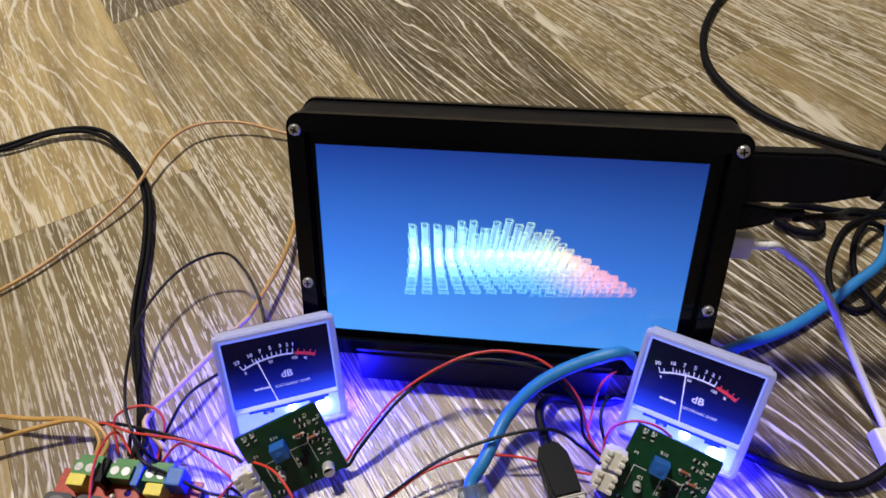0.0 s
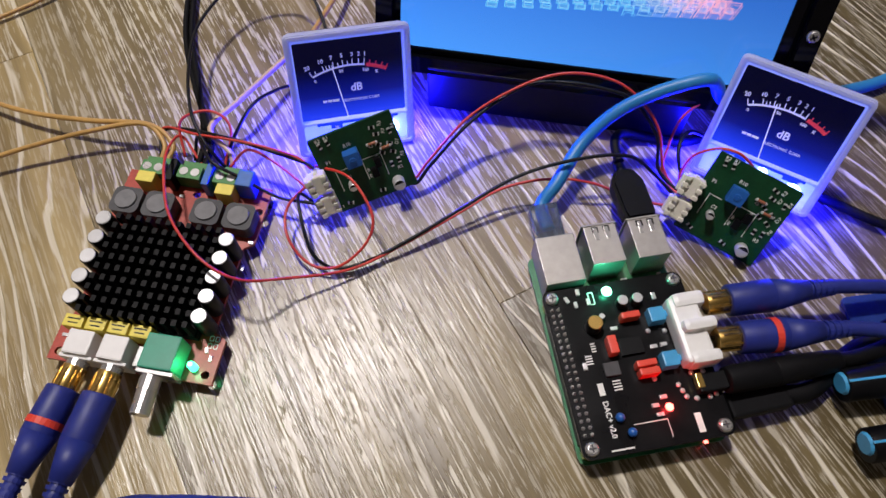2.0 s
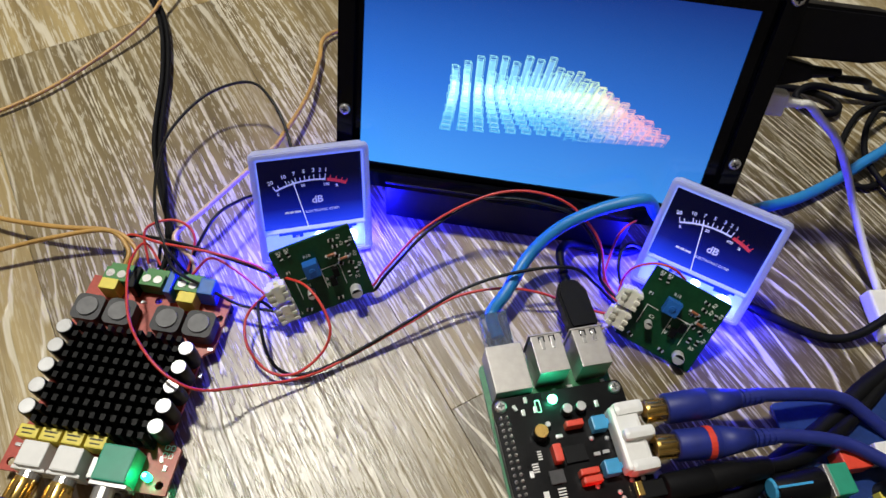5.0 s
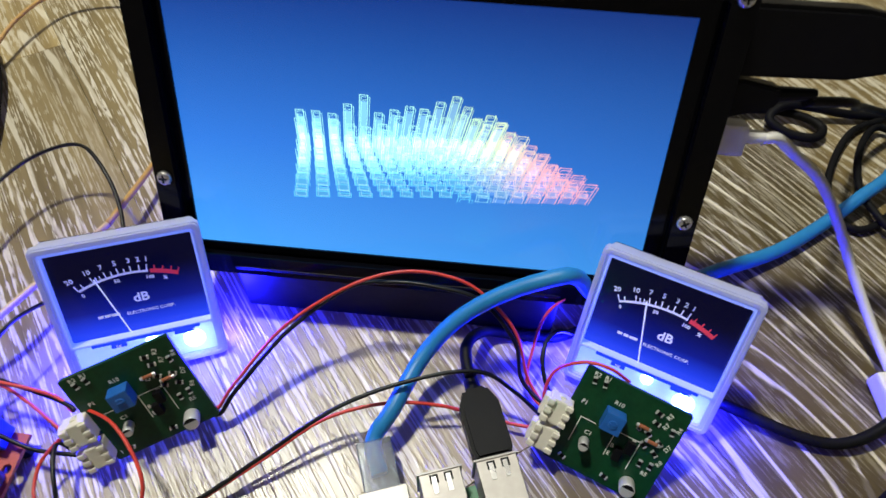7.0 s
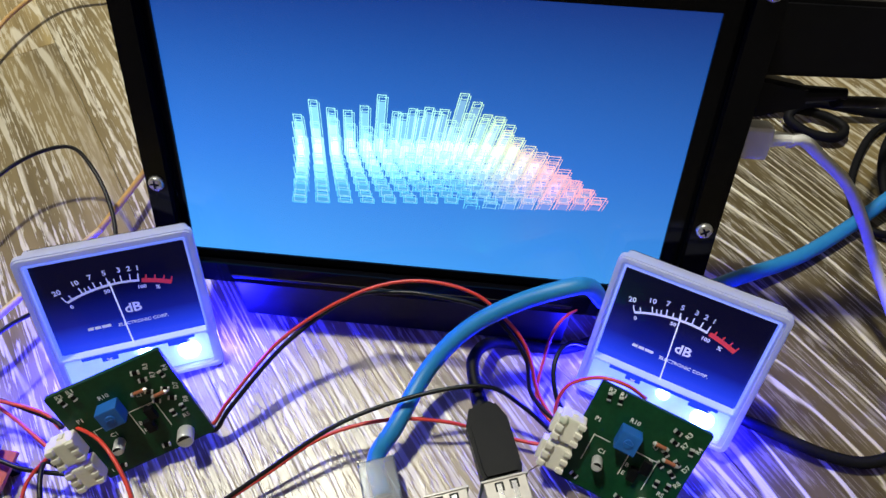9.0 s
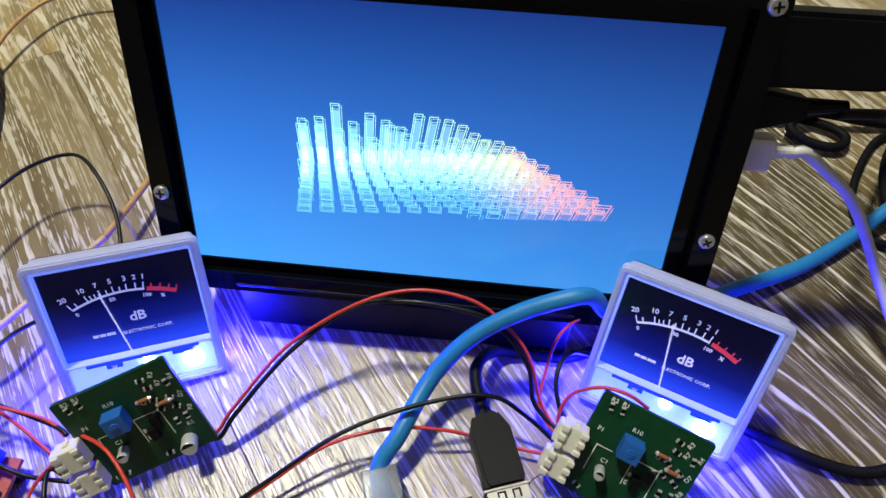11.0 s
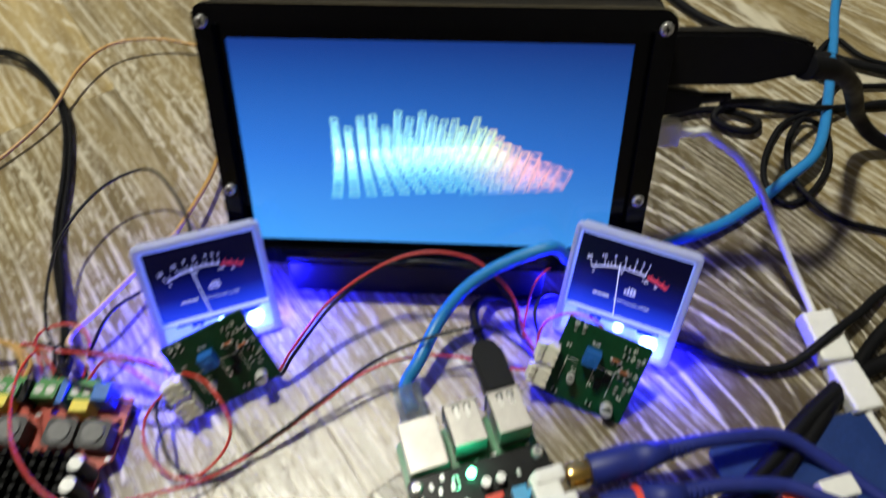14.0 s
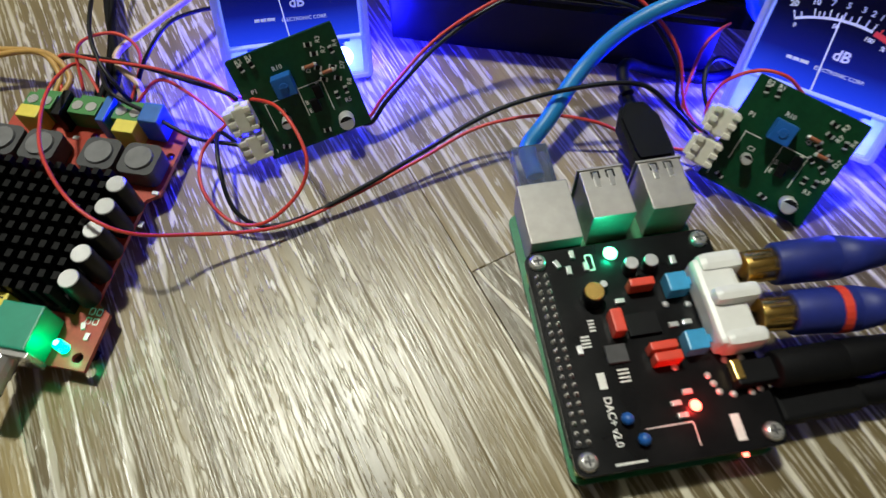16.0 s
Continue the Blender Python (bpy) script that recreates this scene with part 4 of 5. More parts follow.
part("socket_contact", box(46.2, 48.6, 17.0, 22.4, top + 2.0, top + 5.2, 0.2), GOLD, hat, "gold contact")
for k, (x, y) in enumerate(((41.0, 20.6), (41.8, 18.2), (42.6, 15.8), (46.0, 14.6), (51.0, 14.4), (53.5, 15.0), (47.0, 24.0), (51.6, 24.0), (33.0, 24.2), (36.4, 42.6), (42.6, 41.6))):
    part("solder_joint", ball((x, y, top + 0.2), 1.0, squash=0.7), COPPER_TIN, hat)
for x, y, a in ((9.0, 60.0, 20), (12.0, 57.5, 0), (17.2, 58.0, 0), (14.0, 62.5, 0), (34.0, 17.2, 90), (30.2, 14.6, 90), (31.0, 11.2, 90), (42.8, 56, 0), (36.6, 36.2, 90), (40.4, 36.4, 90), (23.8, 45.6, 90), (9.0, 33, 0)):
    part("chip_resistor", chip(x, y, a, (1.4, 2.6, 1.0), z=top), COPPER_TIN, hat)
marks = slab(rounded(17.6, 19.9, 56.6, 62.0, 0.5, 2), top, top + 0.05, [rounded(18.0, 19.5, 57.0, 61.6, 0.4, 2)[::-1]])
quad(43.0, 45.4, 2.6, 9.6, top + 0.04, marks)
for q in ((10.2, 18.6, 1.4, 2.0), (20.5, 33, 9.2, 9.5), (33, 33.3, 3, 9.3)):
    quad(*q, top + 0.04, marks)
for k in range(4):
    quad(10.0, 12.6, 33.5 + 1.0 * k, 34.0 + 1.0 * k, top + 0.04, marks)
    quad(13.2, 15.0, 38.0 + 1.0 * k, 38.5 + 1.0 * k, top + 0.04, marks)
    quad(17.4, 20.6, 22.4 + 1.1 * k, 22.9 + 1.1 * k, top + 0.04, marks)
quad(11.6, 13.8, 21.4, 26.0, top + 0.04, marks)
part("print", marks, PRINT, hat)
part("print", letters("DAC+ v2.0", 2.9, 12.7, 12.6, top + 0.05, -90, width=0.07), PRINT, hat)
lamp_at("sound_board_glow", "POINT", PI @ Vector((0.0253, 0.0610, 0.0165)), 0.013, (0.03, 1.0, 0.45), 0.0012)
lamp_at("sound_board_glow", "POINT", PI @ Vector((0.0350, 0.0132, 0.0165)), 0.006, (1.0, 0.03, 0.03), 0.0012)

# ---- plugs and cables ----


def phono_plug(name, tip, way, bend, ringed, mat=PLUG_BLUE):
    """A phono plug with gold collar and rubber barrel, and the cable that leaves it."""
    tip, way = Vector(tip), Vector(way).normalized()
    lead = new(name)
    lead.empty_display_size = 0.01
    tagged(lead, "dark blue phono cable with gold-plated plug" + (" and red ring" if ringed else ""), "cable", "phono cables")
    mm = lambda d: (tip + way * d / 1000) * 1000  # noqa: E731
    collar = part("collar", rod(mm(0), mm(9.5), 4.5, 4.5, 20, bevel=0.3), GOLD, lead, "gold-plated collar", smooth=True)
    ribs = bmesh.new()
    side = way.orthogonal().normalized()
    for k in range(8):
        off = (Matrix.Rotation(k * math.pi / 4, 3, way) @ side) * 4.35
        rod(mm(1.5) + off, mm(9.0) + off, 0.55, 0.55, 6, bm=ribs)
    part("collar_rib", ribs, GOLD, collar)
    b = rod(mm(8.5), mm(26), 6.1, 6.4, 24, bevel=0.7)
    rod(mm(25.5), mm(40), 6.4, 4.0, 24, bm=b)
    part("barrel", b, mat, lead, "blue rubber barrel", smooth=True)
    if ringed:
        part("ring", rod(mm(20.5), mm(23.0), 6.55, 6.6, 24), RING_RED, lead, "red ring")
    relief = bmesh.new()
    for k in range(5):
        rod(mm(39 + 2.4 * k), mm(40.4 + 2.4 * k), 4.0 - 0.18 * k, 3.9 - 0.18 * k, 16, bm=relief)
    part("strain_relief", relief, mat, lead)
    start = tip + way * 0.038
    part("jacket", tube([start, tip + way * 0.052, *bend], 0.0029, 10, 10), mat, lead, smooth=True)
    return lead


PX, PY = Vector((math.cos(radians(19.6)), math.sin(radians(19.6)), 0)), Vector((-math.sin(radians(19.6)), math.cos(radians(19.6)), 0))
phono_plug("phono_cable", PI @ Vector((0.0585, 0.0475, 0.0195)), (0.955, 0.29, 0.02), [(0.135, -0.080, 0.014), (0.151, -0.084, 0.009), (0.172, -0.097, 0.004), (0.21, -0.13, 0.0035), (0.26, -0.19, 0.0035)], False)
phono_plug("phono_cable", PI @ Vector((0.0575, 0.0330, 0.0195)), (0.962, 0.25, 0.0), [(0.133, -0.1005, 0.0165), (0.150, -0.1055, 0.016), (0.170, -0.113, 0.014), (0.20, -0.14, 0.006), (0.24, -0.20, 0.0035)], True)
phono_plug("phono_cable", (-0.1755, -0.164, 0.0135), (-0.09, -0.99, 0.02), [(-0.186, -0.232, 0.012), (-0.20, -0.27, 0.005), (-0.23, -0.32, 0.0035), (-0.27, -0.36, 0.0035)], True)
phono_plug("phono_cable", (-0.162, -0.164, 0.0135), (-0.05, -0.995, 0.0), [(-0.170, -0.235, 0.010), (-0.178, -0.28, 0.004), (-0.20, -0.34, 0.0035), (-0.22, -0.40, 0.0035)], False)
cable("phono_cable", [(-0.20, -0.235, 0.004), (-0.15, -0.209, 0.004), (-0.129, -0.2035, 0.004), (-0.112, -0.201, 0.004), (-0.093, -0.199, 0.004), (-0.076, -0.200, 0.004), (-0.05, -0.208, 0.004), (-0.01, -0.235, 0.004), (0.04, -0.27, 0.004)], 0.0029, PLUG_BLUE, "dark blue round cable lying on the floor boards", group="phono cables", sub=12)

# power plug and lead at the computer's side
power = thing("power_cable", Matrix.Identity(4), "thick black power cable with a moulded plug beside the computer", "cable")
a, c = PI @ Vector((0.057, 0.0185, 0.0165)), Vector((0.112, -0.111, 0.012))
d = (c - a).normalized()
b = rod(a * 1000, (a + d * 0.020) * 1000, 5.0, 5.4, 20, bevel=0.6)
rod((a + d * 0.019) * 1000, (a + d * 0.046) * 1000, 5.6, 4.2, 20, bm=b, bevel=0.5)
part("plug", b, RUBBER, power, "black moulded plug", smooth=True)
part("jacket", tube([a + d * 0.044, a + d * 0.056, (0.131, -0.099, 0.008), (0.152, -0.079, 0.005), (0.172, -0.056, 0.004), (0.205, -0.02, 0.004), (0.26, 0.02, 0.004)], 0.0030, 10, 10), RUBBER, power, smooth=True)
supply = thing("power_cable", Matrix.Identity(4), "thick black supply cable with a moulded plug lying on the floor", "cable")
a2, c2 = PI @ Vector((0.0575, 0.0106, 0.0078)), Vector((0.104, -0.122, 0.0075))
d2 = (c2 - a2).normalized()
b = box(-5, 5, 0, 24, -3.6, 3.6, 1.2)
bmesh.ops.transform(b, matrix=Matrix.Translation(a2 * 1000) @ d2.to_track_quat("Y", "Z").to_matrix().to_4x4(), verts=b.verts)
part("plug", b, RUBBER, supply, "black moulded plug")
part("jacket", tube([a2 + d2 * 0.023, a2 + d2 * 0.034, (0.112, -0.1085, 0.0042), (0.134, -0.090, 0.0042), (0.160, -0.064, 0.0042), (0.19, -0.043, 0.0042), (0.25, -0.02, 0.0042)], 0.0038, 10, 10), RUBBER, supply, smooth=True)

# network cable
net = thing("network_cable", Matrix.Identity(4), "light blue network cable with a clear plug, arching over the floor", "cable")
q = PI @ Vector((0.0103, 0.0872, 0.010))
b = box(-5.8, 5.8, -2, 17, -4, 4, 0.5)
bmesh.ops.transform(b, matrix=Matrix.Translation(q * 1000) @ pose(0, 0, 0, 0, 0, 19.6), verts=b.verts)
part("plug", b, CLEAR, net, "clear plastic plug")
part("jacket", tube([q + PY * 0.006, q + PY * 0.018, (-0.0065, -0.054, 0.0145), (0.002, -0.035, 0.019), (0.0135, -0.0245, 0.029), (0.029, -0.0175, 0.037), (0.0455, -0.0135, 0.0430), (0.0520, -0.0105, 0.0385), (0.0560, -0.0090, 0.031), (0.0625, -0.0082, 0.0225), (0.072, -0.005, 0.016), (0.087, 0.004, 0.011), (0.112, 0.019, 0.008), (0.139, 0.034, 0.0045), (0.162, 0.051, 0.0045), (0.178, 0.064, 0.008), (0.194, 0.078, 0.010), (0.205, 0.098, 0.009), (0.219, 0.134, 0.006), (0.236, 0.182, 0.0035), (0.254, 0.237, 0.0035), (0.285, 0.30, 0.0035), (0.33, 0.40, 0.0035)], 0.0029, 10, 8), CABLE_BLUE, net, "blue jacket", smooth=True)

# black plug in the computer's port
usb = thing("usb_cable", Matrix.Identity(4), "black cable with a moulded plug pushed into the computer", "cable")
q = PI @ Vector((0.0468, 0.0884, 0.0165))
b = slab([(-5.6, -1), (5.6, -1), (6.6, 2), (6.8, 18), (4.0, 24.5), (-4.0, 24.5), (-6.8, 18), (-6.6, 2)], -3.8, 3.8)
bmesh.ops.bevel(b, geom=[e for e in b.edges if not e.is_boundary and e.calc_face_angle(0) > 0.6], offset=1.2, segments=2, affect="EDGES")
rod((0, 24, 0), (0, 31, 0), 2.9, 2.3, 14, bm=b)
bmesh.ops.transform(b, matrix=Matrix.Translation(q * 1000) @ pose(0, 0, 0, -5, 0, 19.6), verts=b.verts)
part("plug", b, BLACK, usb, "black moulded plug")
part("jacket", tube([q + PY * 0.029, q + PY * 0.034, (0.0162, -0.0295, 0.0165), (0.0185, -0.0225, 0.0125), (0.0235, -0.0165, 0.006), (0.033, -0.0148, 0.0026), (0.048, -0.0148, 0.0026), (0.06, -0.010, 0.0026)], 0.0021, 8, 8), RUBBER, usb, smooth=True)

# cables at the monitor's side
hdmi = thing("video_cable", Matrix.Identity(4), "thick black video cable with a long moulded plug in the monitor", "cable")
q = MON @ Vector((0.1772, 0.0566, -0.010))
b = slab([(0, -10.6), (34, -10.2), (44, -8.0), (56, -5.6), (56, 6.0), (44, 8.6), (34, 10.4), (0, 10.6)], -4.9, 4.9)
bmesh.ops.bevel(b, geom=[k for k in b.edges if k.calc_face_angle(0) > 0.6], offset=1.4, segments=2, affect="EDGES")
bmesh.ops.transform(b, matrix=Matrix.Translation(q * 1000) @ (MON.to_3x3().to_4x4()) @ pose(0, 0, 0, 0, 4, 0), verts=b.verts)
part("plug", b, BLACK, hdmi, "black moulded plug")
e = q + Vector((0.054, -0.001, -0.003))
part("jacket", tube([e, (0.158, 0.041, 0.096), (0.176, 0.055, 0.078), (0.194, 0.074, 0.054), (0.214, 0.090, 0.026), (0.236, 0.092, 0.008), (0.27, 0.085, 0.0042), (0.34, 0.06, 0.0042)], 0.0040, 10, 8, taper=lambda s: 1.35 - 0.35 * min(1, s * 5)), RUBBER, hdmi, smooth=True)
musb = thing("power_cable", Matrix.Identity(4), "thin black power cable with a small plug in the monitor", "cable")
q = MON @ Vector((0.1772, 0.0388, -0.010))
b = slab([(0, -5.8), (5, -5.7), (17, -3.0), (17, 3.0), (5, 5.7), (0, 5.8)], -3.5, 3.5)
bmesh.ops.bevel(b, geom=[k for k in b.edges if k.calc_face_angle(0) > 0.6], offset=1.0, segments=2, affect="EDGES")
rod((16, 0, 0), (29, 0, 0), 2.8, 1.8, 12, bm=b)
bmesh.ops.transform(b, matrix=Matrix.Translation(q * 1000) @ (MON.to_3x3().to_4x4()) @ pose(0, 0, 0, 0, 5, 3), verts=b.verts)
part("plug", b, BLACK, musb, "small black moulded plug")
e = q + Vector((0.026, 0.001, -0.001))
part("jacket", tube([e, (0.134, 0.040, 0.080), (0.152, 0.064, 0.058), (0.174, 0.092, 0.034), (0.20, 0.110, 0.016), (0.228, 0.124, 0.005), (0.26, 0.132, 0.0025), (0.33, 0.13, 0.0025)], 0.0017, 8, 8), RUBBER, musb, smooth=True)
cable("loose_cable", [(0.112, 0.100, 0.004), (0.132, 0.116, 0.004), (0.150, 0.120, 0.004), (0.166, 0.117, 0.004), (0.174, 0.110, 0.004), (0.169, 0.103, 0.004), (0.157, 0.105, 0.004), (0.149, 0.112, 0.006), (0.160, 0.1195, 0.0085), (0.190, 0.121, 0.004), (0.217, 0.124, 0.003), (0.27, 0.132, 0.003)], 0.0022, RUBBER, "black cable doubled back in a small loop on the floor")
whites = thing("charging_cable", Matrix.Identity(4), "white charging cable hanging from the monitor to a white plug", "cable")
q = MON @ Vector((0.1772, 0.0253, -0.010))
b = box(0, 10.8, -5.3, 5.3, -3.6, 3.6, 1.4)
rod((10.3, 0.6, 0), (17, 0.8, 0), 2.5, 1.9, 14, bm=b)
bmesh.ops.transform(b, matrix=Matrix.Translation(q * 1000) @ (MON.to_3x3().to_4x4()), verts=b.verts)
part("plug", b, WHITE, whites, "white moulded plug")
e = q + Vector((0.016, 0, 0))
part("jacket", tube([e, q + Vector((0.021, 0.0006, 0.0005)), (0.119, 0.027, 0.0675), (0.133, 0.0275, 0.055), (0.1455, 0.0235, 0.039), (0.1555, 0.015, 0.024), (0.165, -0.001, 0.0115), (0.1700, -0.019, 0.007)], 0.0019, 8, 8), WIRE_WHITE, whites, "white jacket", smooth=True)
b = box(-7.2, 7.2, 0, 24, -4.2, 4.2, 1.4)
bmesh.ops.transform(b, matrix=Matrix.Translation((170.2, -18.0, 5.6)) @ pose(0, 0, 0, -3, 0, 190.6), verts=b.verts)
part("socket", b, WHITE, whites, "white plug body")
b = box(-6.6, 6.6, 0, 22, -4.0, 4.0, 1.6)
bmesh.ops.transform(b, matrix=Matrix.Translation((175.2, -43, 4.4)) @ pose(0, 0, 0, 0, 0, 195), verts=b.verts)
second = thing("charging_plug", Matrix.Identity(4), "white plastic plug joined to the white cable on the floor", "plug")
part("body", b, WHITE, second)
part("jacket", tube([(0.1805, -0.063, 0.004), (0.188, -0.080, 0.003), (0.21, -0.10, 0.0025), (0.30, -0.09, 0.0025)], 0.0019, 8, 8), WIRE_WHITE, second, smooth=True)
cable("black_cable", [(0.20, 0.44, 0.004), (0.17, 0.386, 0.004), (0.147, 0.344, 0.004), (0.133, 0.299, 0.004), (0.134, 0.255, 0.004), (0.157, 0.212, 0.004), (0.191, 0.187, 0.004), (0.227, 0.172, 0.004), (0.27, 0.155, 0.004), (0.36, 0.13, 0.004)], 0.0028, RUBBER, "black round cable curving over the floor boards", sub=12)
cable("black_cable", [(0.232, 0.150, 0.0025), (0.209, 0.124, 0.0025), (0.188, 0.110, 0.0025), (0.172, 0.082, 0.0025), (0.169, 0.061, 0.0025), (0.177, 0.051, 0.0025), (0.192, 0.060, 0.0025), (0.206, 0.081, 0.0025), (0.211, 0.105, 0.0025), (0.200, 0.113, 0.0045), (0.188, 0.097, 0.005), (0.182, 0.074, 0.005), (0.185, 0.057, 0.006), (0.196, 0.043, 0.004), (0.212, 0.037, 0.0025), (0.24, 0.032, 0.0025), (0.32, 0.03, 0.0025)], 0.0017, RUBBER, "thin black cable coiled loosely on the floor")
cable("black_cable", [(0.275, 0.160, 0.003), (0.252, 0.172, 0.003), (0.240, 0.190, 0.003), (0.226, 0.176, 0.003), (0.219, 0.156, 0.003), (0.230, 0.147, 0.003), (0.258, 0.146, 0.003), (0.33, 0.16, 0.003)], 0.0017, RUBBER, "thin black cable looped on the floor")
cable("black_cable", [(0.085, -0.022, 0.004), (0.104, -0.033, 0.004), (0.117, -0.0385, 0.004), (0.133, -0.0445, 0.004), (0.146, -0.046, 0.004), (0.158, -0.042, 0.006), (0.173, -0.031, 0.0105), (0.190, -0.018, 0.008), (0.22, 0.005, 0.003), (0.30, 0.04, 0.003)], 0.0021, RUBBER, "black cable lying on the floor behind the meter")

# speaker and supply wires at the amplifier
for dx in (0.0, 0.0031):
    cable("supply_wire", [(-0.44 + dx, 0.10, 0.004), (-0.367 + dx, 0.131, 0.004), (-0.346 + dx, 0.138 - dx, 0.004), (-0.314, 0.155 - dx, 0.006), (-0.283 - dx, 0.157 - dx, 0.006), (-0.252 - dx, 0.134, 0.006), (-0.227 - dx, 0.103, 0.005), (-0.210 - dx, 0.063, 0.004), (-0.195 - dx, 0.012, 0.004), (-0.178 - dx * 0.6, -0.023, 0.008), (-0.163 + dx, -0.055, 0.012), (-0.162 + dx, -0.068, 0.010)], 0.0015, RUBBER, "thick black supply wire curving to the amplifier", group="supply wires", sub=10)
cable("speaker_wire", [(-0.36, -0.125, 0.003), (-0.293, -0.094, 0.006), (-0.263, -0.083, 0.008), (-0.240, -0.071, 0.010), (-0.216, -0.060, 0.012), (-0.192, -0.053, 0.014), (-0.180, -0.060, 0.012), (-0.179, -0.068, 0.010)], 0.0011, WIRE_AMBER, "amber clear-jacketed speaker wire running to the amplifier", group="speaker wires")
cable("speaker_wire", [(-0.40, -0.04, 0.003), (-0.321, -0.042, 0.004), (-0.286, -0.045, 0.006), (-0.250, -0.052, 0.009), (-0.218, -0.054, 0.012), (-0.189, -0.053, 0.014), (-0.176, -0.060, 0.012), (-0.176, -0.068, 0.010)], 0.0012, WIRE_AMBER, "amber clear-jacketed speaker wire running to the amplifier", group="speaker wires")
cable("speaker_wire", [(-0.34, -0.03, 0.002), (-0.281, 0.022, 0.003), (-0.255, 0.059, 0.004), (-0.235, 0.097, 0.008), (-0.229, 0.135, 0.012), (-0.217, 0.159, 0.012), (-0.189, 0.168, 0.010), (-0.156, 0.164, 0.006), (-0.120, 0.158, 0.003), (-0.06, 0.14, 0.002)], 0.0011, WIRE_AMBER, "amber clear-jacketed speaker wire looping behind the monitor", group="speaker wires")
cable("speaker_wire", [(-0.09, 0.135, 0.002), (-0.128, 0.112, 0.004), (-0.128, 0.086, 0.006), (-0.126, 0.052, 0.010), (-0.131, 0.011, 0.014)], 0.0013, WIRE_AMBER, "amber clear-jacketed speaker wire beside the monitor", group="speaker wires")
cable("speaker_wire", [(-0.131, 0.011, 0.014), (-0.141, -0.012, 0.016), (-0.151, -0.036, 0.018), (-0.160, -0.052, 0.016), (-0.148, -0.062, 0.014), (-0.146, -0.069, 0.010)], 0.0013, WIRE_CLEAR, "clear speaker wire bared near the amplifier terminal", group="speaker wires")
THIN = 0.00062


def wire(pts, mat, label):
    cable("hookup_wire", pts, THIN * (1.3 if mat is WIRE_BLACK else 1.0), mat, label, "wire", "hookup wires", seg=6)


BLACK_WIRE, RED_WIRE = "thin black hookup wire looping between the boards", "thin red hookup wire looping between the boards"
wire([(-0.149, -0.068, 0.012), (-0.152, -0.067, 0.018), (-0.159, -0.061, 0.022), (-0.168, -0.048, 0.024), (-0.178, -0.023, 0.022), (-0.183, 0.004, 0.020), (-0.173, 0.031, 0.022), (-0.153, 0.041, 0.026), (-0.138, 0.032, 0.026), (-0.124, 0.013, 0.020), (-0.112, -0.018, 0.016)], WIRE_BLACK, BLACK_WIRE)
wire([(-0.149, -0.068, 0.010), (-0.149, -0.060, 0.014), (-0.146, -0.054, 0.020), (-0.142, -0.043, 0.024), (-0.137, -0.033, 0.022), (-0.130, -0.022, 0.015), (-0.118, -0.030, 0.012)], WIRE_BLACK, BLACK_WIRE)
wire([(-0.164, -0.066, 0.010), (-0.164, -0.057, 0.016), (-0.152, -0.071, 0.020), (-0.138, -0.075, 0.016), (-0.122, -0.079, 0.012), (-0.108, -0.0795, 0.012), (-0.103, -0.079, 0.011)], WIRE_BLACK, BLACK_WIRE)
wire([(-0.180, -0.066, 0.010), (-0.180, -0.054, 0.014), (-0.151, -0.058, 0.020), (-0.128, -0.062, 0.020), (-0.112, -0.066, 0.021), (-0.108, -0.068, 0.021)], WIRE_BLACK, BLACK_WIRE)
wire([(-0.160, -0.068, 0.010), (-0.171, -0.058, 0.016), (-0.171, -0.070, 0.022), (-0.164, -0.087, 0.028), (-0.154, -0.105, 0.030), (-0.137, -0.120, 0.030), (-0.122, -0.124, 0.025), (-0.108, -0.116, 0.014), (-0.087, -0.105, 0.006), (-0.070, -0.092, 0.005), (-0.047, -0.073, 0.008), (-0.029, -0.059, 0.012), (-0.009, -0.052, 0.014), (0.009, -0.050, 0.012), (0.024, -0.050, 0.006), (0.040, -0.052, 0.006), (0.049, -0.052, 0.010)], WIRE_RED, RED_WIRE)
wire([(-0.176, -0.068, 0.010), (-0.182, -0.054, 0.014), (-0.161, -0.060, 0.022), (-0.138, -0.062, 0.024), (-0.117, -0.064, 0.022), (-0.109, -0.068, 0.020)], WIRE_RED, RED_WIRE)
wire([(-0.147, -0.068, 0.012), (-0.140, -0.061, 0.017), (-0.128, -0.065, 0.018), (-0.113, -0.073, 0.016), (-0.104, -0.078, 0.012)], WIRE_RED, RED_WIRE)
wire([(-0.150, -0.070, 0.010), (-0.150, -0.052, 0.018), (-0.160, -0.047, 0.022), (-0.172, -0.053, 0.020), (-0.168, -0.066, 0.012)], WIRE_RED, RED_WIRE)
wire([(-0.108, -0.066, 0.020), (-0.091, -0.073, 0.026), (-0.079, -0.086, 0.022), (-0.080, -0.095, 0.014), (-0.090, -0.104, 0.007), (-0.102, -0.105, 0.006), (-0.113, -0.097, 0.010), (-0.117, -0.084, 0.012), (-0.110, -0.073, 0.016), (-0.106, -0.069, 0.019)], WIRE_RED, RED_WIRE)
wire([(-0.104, -0.080, 0.010), (-0.113, -0.077, 0.014), (-0.109, -0.089, 0.014), (-0.102, -0.101, 0.008), (-0.092, -0.104, 0.004), (-0.079, -0.098, 0.004), (-0.061, -0.085, 0.008), (-0.047, -0.074, 0.012), (-0.024, -0.057, 0.019), (0.0, -0.046, 0.022), (0.021, -0.041, 0.0225), (0.034, -0.044, 0.016), (0.045, -0.050, 0.010), (0.050, -0.052, 0.010)], WIRE_BLACK, BLACK_WIRE)
